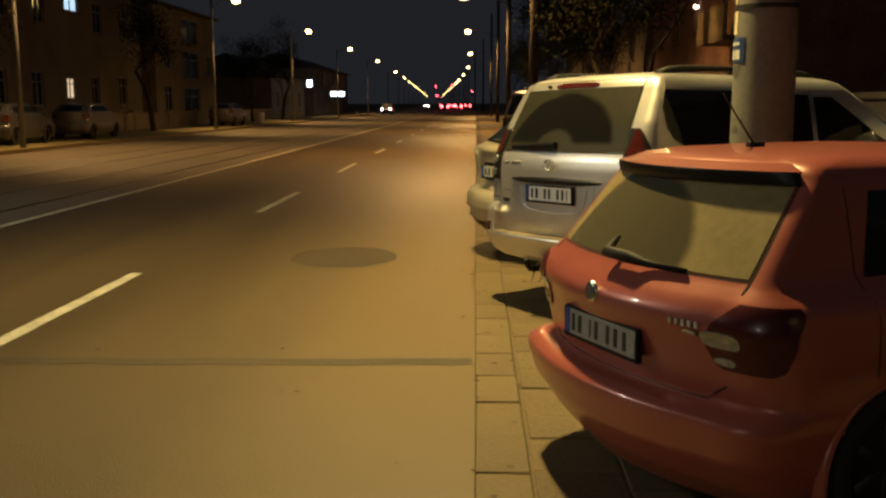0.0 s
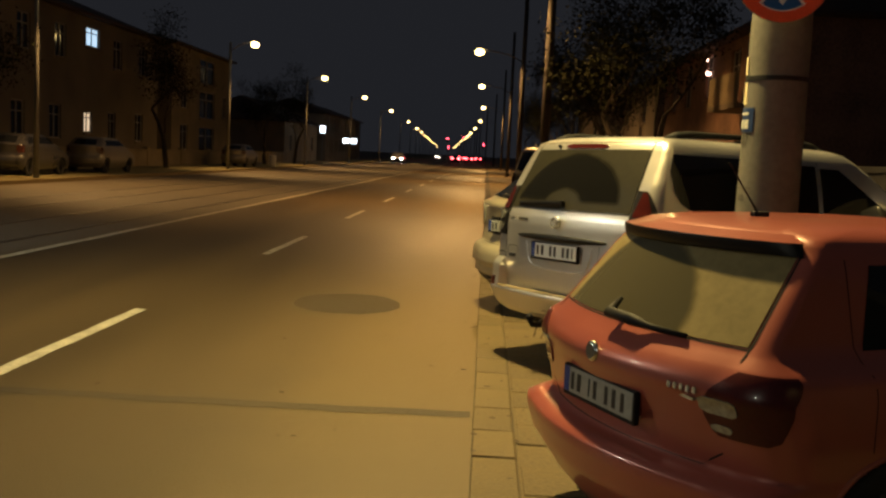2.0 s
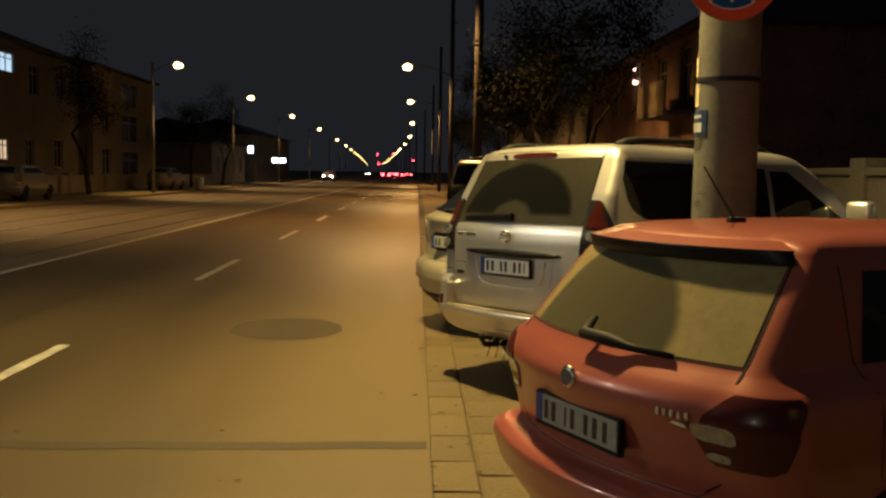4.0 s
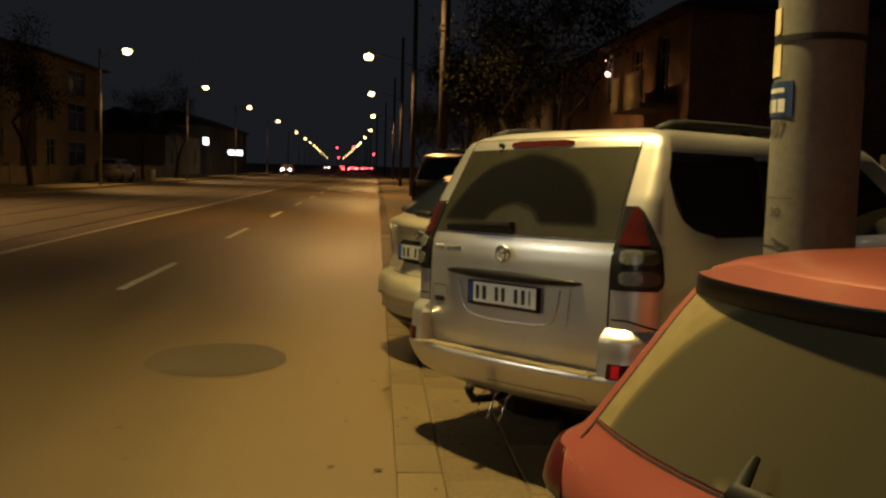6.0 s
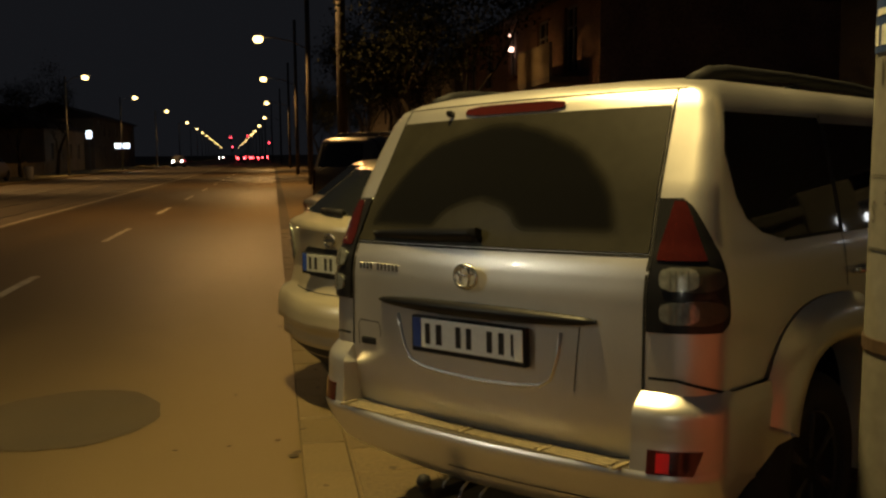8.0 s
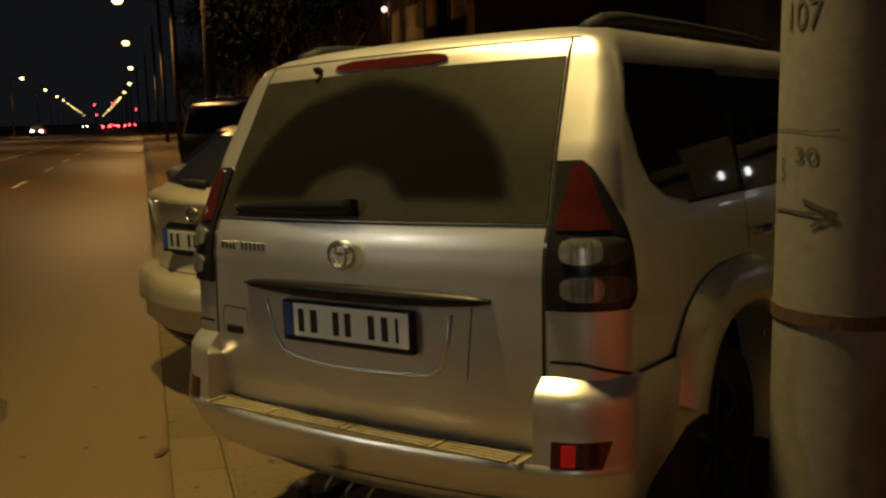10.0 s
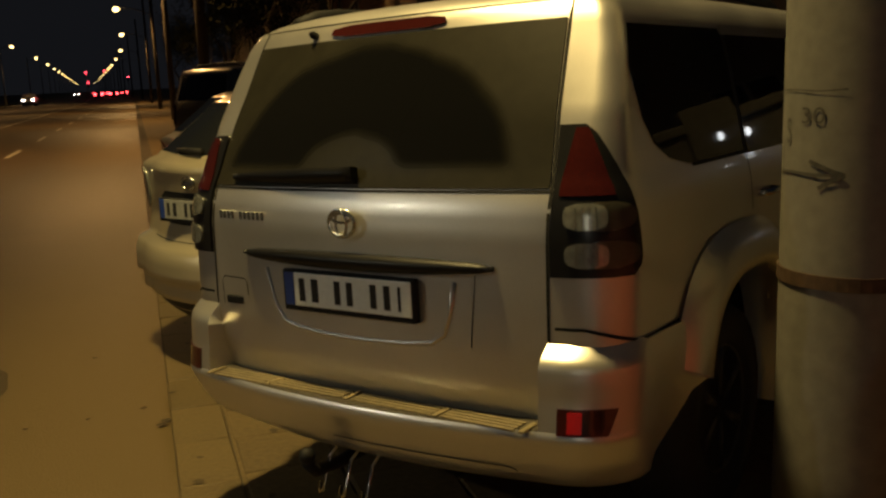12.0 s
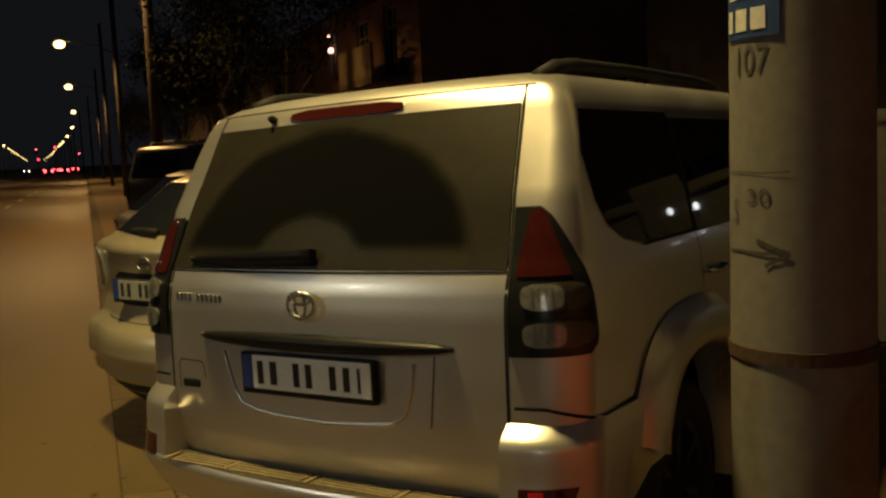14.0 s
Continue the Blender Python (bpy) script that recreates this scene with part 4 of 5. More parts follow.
    base = part("aerial_base", box_bm(-0.018, 0.018, 0.72, 0.80, 1.468, 1.50, 0.008), BLACK_PLASTIC, car)
    part("aerial", tube([(0, 0.75, 1.49), (0, 0.66, 1.60), (0, 0.58, 1.70)], [0.005, 0.004, 0.003], 6), BLACK_PLASTIC, base)
    return car


build_off_road_car()
build_red_hatchback()


# ---- the other parked cars and distant traffic ----
def plain_car(name, table, m, paint, label, group, wheel_r=0.31, window=(1.10, 1.45), sides=(0.7, 2.9), rear_glass=DARK_GLASS, lamp_rows=(0.80, 1.10, 0.95, 1.5), lamp_mat=RED_LENS, plate=None, wheels=(0.75, 3.3), coarse=False, wrap=0.98):
    car = empty(name, m)
    tagged(car, label, "car", group)
    S = Shell(table)
    hw = table[3][1]
    hole = None if coarse else (lambda c: any(abs(c.x) > 0.5 and math.hypot(c.y - v, c.z - wheel_r) < wheel_r + 0.05 for v in wheels))
    mesh_object("body", *S.body(dense(table, 0.08 if coarse else 0.035), (6, 5, 20, 4, 4) if coarse else (10, 8, 44, 6, 6), hole), paint, car, smooth=True)
    for s in (1, -1):
        for v in wheels:
            wheel(car, (hw - 0.02) * s, v, wheel_r, 0.2, s, spokes=5)
        rows = [(w, s * S.side_p(sides[0] + 0.5 * (w - window[0]), w), s * S.side_p(sides[1] - 1.6 * (w - window[0]), w)) for w in spread(window[0], window[1] - 0.02, 5)]
        mesh_object("side_window", *S.patch(rows, 0.005, 10), DARK_GLASS, car, "", True)
        a, b, p0, p1 = lamp_rows
        lamp = mesh_object("tail_lamp", *S.patch(oval_rows(S, (a + b) / 2, (b - a) / 2, s * (p0 + p1) / 2, (p1 - p0) / 2, 8, 3), 0.012, 8, 0.02), lamp_mat, car, "", True)
    mesh_object("rear_window", *S.patch([(w, -wrap, wrap) for w in spread(window[0] + 0.02, window[1], 6)], 0.005, 20), rear_glass, car, "", True)
    if plate:
        number_plate(car, S.at(0, plate).y - 0.02, plate, shaded=True)
    return car, S


THIRD = [
    (0.22, 0.72, 0.10, 4.1, 0.26, 0.16), (0.34, 0.80, -0.04, 4.2, 0.27, 0.17), (0.40, 0.815, -0.07, 4.2, 0.27, 0.17), (0.405, 0.82, -0.10, 4.2, 0.27, 0.17), (0.505, 0.832, -0.108, 4.2, 0.28, 0.18), (0.52, 0.838, -0.145, 4.2, 0.28, 0.18), (0.64, 0.842, -0.14, 4.2, 0.28, 0.18),
    (0.70, 0.842, -0.11, 4.15, 0.28, 0.18), (0.725, 0.84, -0.03, 4.1, 0.28, 0.18), (0.85, 0.84, 0.0, 3.9, 0.28, 0.18), (1.05, 0.83, -0.02, 3.3, 0.27, 0.18),
    (1.14, 0.81, -0.04, 3.1, 0.26, 0.18), (1.165, 0.80, 0.0, 3.05, 0.26, 0.18), (1.18, 0.79, 0.06, 3.0, 0.25, 0.18), (1.30, 0.74, 0.23, 2.8, 0.24, 0.17), (1.42, 0.68, 0.40, 2.6, 0.22, 0.16),
    (1.48, 0.64, 0.48, 2.45, 0.2, 0.15), (1.52, 0.57, 0.60, 2.3, 0.2, 0.14), (1.54, 0.40, 0.85, 2.1, 0.2, 0.12),
]
car, S = plain_car("silver_hatchback", THIRD, pose(0.24, 9.55, 0, 0, 0, -54), CHAMPAGNE, "champagne silver hatchback parked at an angle", "parked cars", window=(1.185, 1.475), lamp_rows=(0.88, 1.12, 1.15, 1.6), lamp_mat=CLEAR_LENS, plate=0.915, wrap=1.3)
part("emblem", tube([(0.05 * math.cos(a), S.at(0, 1.06).y - 0.008, 1.062 + 0.036 * math.sin(a)) for a in [2 * math.pi * k / 20 for k in range(20)]], 0.007, 6, closed=True), CHROME, car, "plain chrome oval badge", True)
part("emblem", box_bm(-0.045, 0.045, S.at(0, 1.06).y - 0.012, S.at(0, 1.06).y, 1.052, 1.072, 0.003), CHROME, car)
mesh_object("shut_line", *S.strip([(p, 0.728) for p in spread(-0.95, 0.95, 30)], 0.008), GAP, car)
mesh_object("plate_recess", *S.patch(oval_rows(S, 0.915, 0.095, 0.0, 0.62, 7, 8), 0.003, 10, 0.006), BLACK_PLASTIC, car)
mesh_object("bumper_strip", *S.patch([(w, -1.9, 1.9) for w in spread(0.24, 0.395, 5)], 0.004, 40), BLACK_PLASTIC, car, "black lower bumper", True)
part("rear_wiper", tube([S.at(0.0, 1.215) + Vector((0, -0.03, 0.01)), S.at(-0.3, 1.22) + Vector((0, -0.03, 0.01)), S.at(-0.55, 1.22) + Vector((0, -0.02, 0.01))], [0.022, 0.016, 0.01], 8), BLACK_PLASTIC, car, smooth=True)

FOURTH = [(w, hw, r + 0.02, f, c, b) for w, hw, r, f, c, b in THIRD]
car, S = plain_car("grey_hatchback", FOURTH, pose(0.40, 12.15, 0, 0, 0, -54), GREY_PAINT, "dull grey-brown hatchback between other parked cars", "parked cars", window=(1.185, 1.475), lamp_rows=(0.84, 1.13, 1.05, 1.75), plate=0.915, wrap=1.3)
VAN = [
    (0.28, 0.76, 0.05, 4.3, 0.22, 0.05), (0.45, 0.84, -0.06, 4.4, 0.22, 0.05), (0.62, 0.86, -0.06, 4.4, 0.22, 0.05), (0.66, 0.86, 0.0, 4.4, 0.2, 0.05), (1.0, 0.865, 0.0, 4.2, 0.2, 0.05),
    (1.2, 0.86, 0.01, 3.9, 0.2, 0.05), (1.30, 0.85, 0.03, 3.3, 0.2, 0.05), (1.78, 0.76, 0.16, 2.6, 0.18, 0.05), (1.85, 0.72, 0.22, 2.5, 0.18, 0.05), (1.89, 0.62, 0.35, 2.4, 0.17, 0.05), (1.90, 0.4, 0.6, 2.2, 0.17, 0.05),
]
car, S = plain_car("dark_van", VAN, pose(1.0, 21.0, 0, 0, 0, -54), DARK_PAINT, "dark tall estate car with roof bars", "parked cars", 0.34, (1.32, 1.77), (0.5, 2.9), lamp_rows=(0.9, 1.3, 1.0, 1.4), plate=0.85)
for s in (1, -1):
    part("roof_rail", tube([(s * 0.6, 0.5, 1.88), (s * 0.6, 0.6, 1.95), (s * 0.6, 2.2, 1.96), (s * 0.6, 2.3, 1.88)], 0.02, 8), LAMP_METAL, car, smooth=True)
for v in (0.9, 1.8):
    part("roof_bar", box_bm(-0.66, 0.66, v - 0.03, v + 0.03, 1.95, 1.985, 0.01), LAMP_METAL, car)

# unseen car, added to block light from the red hatchback's right side
plain_car("dark_van", VAN, pose(1.62, 1.15, 0, 0, 0, -66.7), DARK_PAINT, "unseen dark estate car added to shade the red hatchback", "parked cars", 0.34, (1.32, 1.77), (0.5, 2.9), lamp_rows=(0.9, 1.3, 1.0, 1.4), plate=0.85)

HEADLIGHT = material("lit_headlight", (0.9, 0.9, 0.9), 0.3, vary=0, emit=(1.0, 0.93, 0.8), strength=40)
TAIL_GLOW = material("lit_tail_lamp", (0.5, 0.02, 0.02), 0.3, vary=0, emit=(1.0, 0.05, 0.06), strength=22)
for x, y, paint in ((-17.4, 39.5, GREY_PAINT), (-17.3, 63.0, GREY_PAINT), (-17.6, 33.0, DARK_PAINT)):
    plain_car("parked_car", THIRD, pose(x, y, 0.1, 0, 0, 0), paint, "parked hatchback on the far pavement", "cars across the street", window=(1.185, 1.44), lamp_rows=(0.84, 1.13, 1.05, 1.75))
for x, y in ((-1.6, 205), (-4.6, 190), (-1.6, 228), (-4.6, 238), (-1.6, 262), (-4.6, 275), (-1.5, 320), (-4.5, 350), (1.8, 250)):
    plain_car("distant_car", THIRD, pose(x + bend(y), y, 0, 0, 0, 0), DARK_PAINT, "distant car with glowing red tail lamps", "distant traffic", window=(1.185, 1.44), lamp_rows=(0.70, 1.13, 0.75, 1.5), lamp_mat=TAIL_GLOW, coarse=True)
for x, y in ((-12.8, 140), (-9.6, 300)):
    car, S = plain_car("oncoming_car", THIRD, pose(x + bend(y), y, 0, 0, 0, 180), DARK_PAINT, "distant oncoming car with lit headlights", "distant traffic", window=(1.185, 1.44), coarse=True)
    for s in (1, -1):
        c = S.at(s * 3.8, 0.72)
        part("headlight", lathe([(0.001, 0.03), (0.14, 0.02), (0.16, -0.05)], pose(c.x * 0.85, c.y + 0.05, 0.72, -90, 0, 0), 14), HEADLIGHT, car, "bright headlight")


# ---- the near concrete pole with its sign, labels and lamp ----
POLE_X, POLE_Y = 1.92, 6.44


def pole_radius(z):
    return 0.212 - 0.0072 * z


def on_pole(z, a, lift=0.0):
    r = pole_radius(z) + lift
    return Vector((POLE_X + r * math.cos(radians(a)), POLE_Y + r * math.sin(radians(a)), z))


def wrapped(name, z0, z1, a0, a1, mat, parent, lift=0.004, label=""):
    """A sheet of paper, tin or band round the pole."""
    n = max(3, int(abs(a1 - a0) / 8))
    verts, faces = [], []
    for k in range(n + 1):
        a = a0 + (a1 - a0) * k / n
        verts += [on_pole(z0, a, lift), on_pole(z1, a, lift), on_pole(z0, a, 0.0), on_pole(z1, a, 0.0)]
    for k in range(n):
        q = 4 * k
        faces += [(q, q + 4, q + 5, q + 1), (q, q + 2, q + 6, q + 4), (q + 1, q + 5, q + 7, q + 3)]
    faces += [(0, 1, 3, 2), (4 * n, 4 * n + 2, 4 * n + 3, 4 * n + 1)]
    return mesh_object(name, verts, faces, mat, parent, label)


pole_thing = empty("utility_pole", pose(0, 0, 0))
tagged(pole_thing, "thick stained concrete street pole with labels and paint marks", "street lamp", "street lamps")
part("pole", lathe([(pole_radius(z), z) for z in spread(-0.02, 12.0, 30)], pose(POLE_X, POLE_Y, 0), 40), CONCRETE, pole_thing, smooth=True)
part("arm", tube([(POLE_X - 0.05, POLE_Y + 0.05, 6.9), (1.4, 6.75, 7.35), (0.6, 7.15, 7.52), (-0.26, 7.65, 7.56)], 0.035, 8), LAMP_METAL, pole_thing, smooth=True)
part("head", lathe([(0.05, -0.3), (0.14, -0.25), (0.18, 0.0), (0.15, 0.22), (0.05, 0.32)], pose(-0.45, 7.75, 7.58, 0, 90, -40) @ Matrix.Diagonal((0.55, 1, 1, 1)), 18), LAMP_METAL, pole_thing, smooth=True)
part("lamp_bowl", lathe([(0.03, -0.20), (0.15, -0.15), (0.18, 0.0), (0.16, 0.15), (0.03, 0.22)], pose(-0.45, 7.75, 7.5, 0, 90, -40) @ Matrix.Diagonal((0.6, 1, 1, 1)), 18), LAMP_GLOW, pole_thing, "glowing sodium lamp bowl", True)
light = bpy.data.lights.new("sodium_light", "SPOT")
light.energy, light.color, light.shadow_soft_size = LAMP_POWER * 1.35, SODIUM, 0.2
light.spot_size, light.spot_blend = radians(126), 1.0
new("sodium_light", light).matrix_basis = pose(-0.45, 7.75, 7.28, 0, -12, 0)

RUSTY = material("rusty_band", (0.06, 0.035, 0.02), 0.8, 0.3, vary=0.3, grain=30)
PAPER = material("yellowed_paper", (0.55, 0.48, 0.30), 0.8, vary=0.2, grain=15, spread=8)
BLUE_TIN = material("blue_enamel", (0.012, 0.035, 0.12), 0.45, vary=0.12, spread=8)
FADED_INK = material("faded_black_paint", (0.04, 0.036, 0.03), 0.8, vary=0.3, grain=60)
PALE_INK = material("pale_paint", (0.5, 0.5, 0.46), 0.7, vary=0.15)
wrapped("steel_band", 0.955, 0.995, -232, 100, RUSTY, pole_thing, 0.006, "rusty steel band")
wrapped("steel_band", 2.215, 2.245, -232, 100, BLACK_PLASTIC, pole_thing, 0.006, "dark steel band")
wrapped("old_poster", 2.06, 2.205, -206, -172, PAPER, pole_thing, 0.006, "torn yellowed paper notice")
wrapped("old_poster", 2.255, 2.375, -204, -176, PAPER, pole_thing, 0.008)
lab = wrapped("number_label", 1.875, 2.035, -205, -147, BLUE_TIN, pole_thing, 0.006, "small blue enamel label with pale bars")
for a0, a1 in ((-200, -193), (-188, -175), (-171, -158)):
    wrapped("label_bar", 1.895, 1.955, a0, a1, PALE_INK, lab, 0.009)
wrapped("label_bar", 1.985, 2.005, -198, -160, PALE_INK, lab, 0.009)


def painted_text(text, size, z, a0, squeeze=1.0, tilt=0.0):
    """Brushed characters that follow the pole."""
    cu = bpy.data.curves.new("lettering", "FONT")
    cu.body, cu.size = text, size
    ob = new("painted_mark", cu)
    me = bpy.data.meshes.new_from_object(ob.evaluated_get(bpy.context.evaluated_depsgraph_get()))
    bpy.data.objects.remove(ob)
    bm = bmesh.new()
    bm.from_mesh(me)
    for v in bm.verts:
        zz = z + v.co.y + v.co.x * tilt
        v.co = on_pole(zz, a0 + math.degrees(v.co.x * squeeze / pole_radius(z)), 0.003)
    bm.to_mesh(me)
    bm.free()
    me.materials.clear()
    me.materials.append(FADED_INK)
    ob = new("painted_mark", me)
    ob.parent = pole_thing
    return ob


bpy.context.view_layer.update()
painted_text("107", 0.115, 1.775, -193, 0.75)
painted_text("S", 0.10, 1.355, -196, 0.55)
painted_text("30", 0.062, 1.412, -178, 1.3)
def brush_stroke(pts, width):
    """A brushed stroke on the pole through points (height, angle), of uneven width."""
    rng = random.Random(len(pts) * 31 + int(pts[0][0] * 1000))
    verts, faces = [], []
    line = []
    for (z0, a0), (z1, a1) in zip(pts, pts[1:]):
        line += [(z0 + (z1 - z0) * k / 8, a0 + (a1 - a0) * k / 8) for k in range(8)]
    line.append(pts[-1])
    for i, (z, a) in enumerate(line):
        z2, a2 = line[min(i + 1, len(line) - 1)]
        z1, a1 = line[max(i - 1, 0)]
        dz, da = z2 - z1, radians(a2 - a1) * pole_radius(z)
        n = math.hypot(dz, da) or 1.0
        w = width / 2 * rng.uniform(0.75, 1.15)
        turn = math.degrees(w * dz / n / pole_radius(z))
        verts += [on_pole(z + w * da / n, a - turn, 0.003), on_pole(z - w * da / n, a + turn, 0.003)]
        if i:
            q = 2 * i
            faces.append((q - 2, q - 1, q + 1, q))
    return mesh_object("painted_mark", verts, faces, FADED_INK, pole_thing)


brush_stroke([(1.274, -204), (1.276, -185), (1.272, -162), (1.274, -142)], 0.009)
brush_stroke([(1.310, -168), (1.298, -160), (1.285, -150), (1.273, -140)], 0.013)
brush_stroke([(1.236, -160), (1.248, -155), (1.260, -148), (1.273, -140)], 0.012)
brush_stroke([(1.36, -203), (1.335, -202), (1.305, -201)], 0.005)
brush_stroke([(1.50, -206), (1.503, -186), (1.498, -160), (1.502, -140)], 0.004)

# round no-stopping sign strapped to the pole
SIGN_RED = material("sign_red", (0.75, 0.12, 0.05), 0.35, vary=0.06, spread=6)
SIGN_BLUE = material("sign_blue", (0.015, 0.12, 0.38), 0.35, vary=0.06, spread=6)
SIGN_WHITE = material("sign_white", (0.75, 0.78, 0.75), 0.35, vary=0.04)
sign = empty("road_sign", pose(1.83, 6.17, 2.873, 90, 0, -4))
tagged(sign, "round red and blue no-stopping sign with a white arrow", "road sign")
part("sign_plate", lathe([(0.001, 0.0), (0.30, 0.0), (0.305, -0.008), (0.30, -0.016), (0.001, -0.016)], Matrix.Identity(4), 48), LAMP_METAL, sign)
bm = lathe([(0.302, 0.001), (0.302, 0.003), (0.235, 0.003)], Matrix.Identity(4), 48)
for f in [f for f in bm.faces if len(f.verts) > 4]:
    bm.faces.remove(f)
for k in range(2):
    box = bmesh.new()
    bmesh.ops.create_cube(box, size=1, matrix=pose(0, 0, 0.002, 0, 0, 45 + 90 * k) @ Matrix.Diagonal((0.48, 0.052, 0.003, 1)))
    me = bpy.data.meshes.new("tmp")
    box.to_mesh(me)
    box.free()
    bm.from_mesh(me)
    bpy.data.meshes.remove(me)
part("red_border", bm, SIGN_RED, sign, "orange-red border and cross")
part("white_edge", lathe([(0.001, 0.0006), (0.240, 0.0006), (0.240, 0.0)], Matrix.Identity(4), 48), SIGN_WHITE, sign)
for k in range(4):
    bm = bmesh.new()
    a0 = radians(45 + 90 * k)
    c = Vector((0.055 * math.cos(a0 + math.pi / 4), 0.055 * math.sin(a0 + math.pi / 4), 0.0014))
    ring = [bm.verts.new(c)]
    for j in range(13):
        a = a0 + radians(11 + 68 * j / 12)
        ring.append(bm.verts.new((0.226 * math.cos(a), 0.226 * math.sin(a), 0.0014)))
    bm.faces.new(ring)
    part("blue_field", bm, SIGN_BLUE, sign, "blue field")
bm = bmesh.new()
v = [bm.verts.new((x, y, 0.0026)) for x, y in ((-0.014, -0.075), (0.014, -0.075), (0.014, -0.15), (0.045, -0.14), (0.0, -0.195), (-0.045, -0.14), (-0.014, -0.15))]
bm.faces.new(v)
part("white_arrow", bm, SIGN_WHITE, sign, "white arrow")
part("clamp", tube([on_pole(2.86, a, 0.006) for a in range(-180, -10, 15)], 0.012, 6), LAMP_METAL, sign).matrix_parent_inverse = sign.matrix_basis.inverted()


# ---- houses, walls and trees ----
PLASTER = material("grey_plaster", (0.17, 0.14, 0.105), 0.9, vary=0.22, grain=20, bump=0.3, spread=0.5)
# darker plaster for the garden wall
DARK_PLASTER = material("dark_plaster", (0.06, 0.052, 0.045), 0.9, vary=0.25, grain=20, bump=0.3, spread=0.5)
PLASTER_2 = material("ochre_plaster", (0.22, 0.175, 0.11), 0.9, vary=0.22, grain=20, bump=0.3, spread=0.5)
BRICKY = material("reddish_plaster", (0.22, 0.125, 0.085), 0.9, vary=0.3, grain=12, bump=0.4, spread=0.9)
ROOF = material("dark_roof_tiles", (0.05, 0.035, 0.03), 0.85, vary=0.25, grain=18, bump=0.5)
FRAME_WOOD = material("window_frame_paint", (0.3, 0.28, 0.25), 0.6, vary=0.1)
NIGHT_PANE = material("dark_pane", (0.012, 0.013, 0.015), 0.1, vary=0.1)
LIT_PANE = material("lit_pane", (0.6, 0.7, 0.8), 0.4, vary=0, emit=(0.55, 0.78, 1.0), strength=0.7)
WARM_PANE = material("warm_lit_pane", (0.7, 0.6, 0.5), 0.4, vary=0, emit=(1.0, 0.75, 0.5), strength=0.5)
GLINT = material("bright_window_lamp", (0.9, 0.6, 0.5), 0.4, vary=0, emit=(1.0, 0.55, 0.42), strength=5)


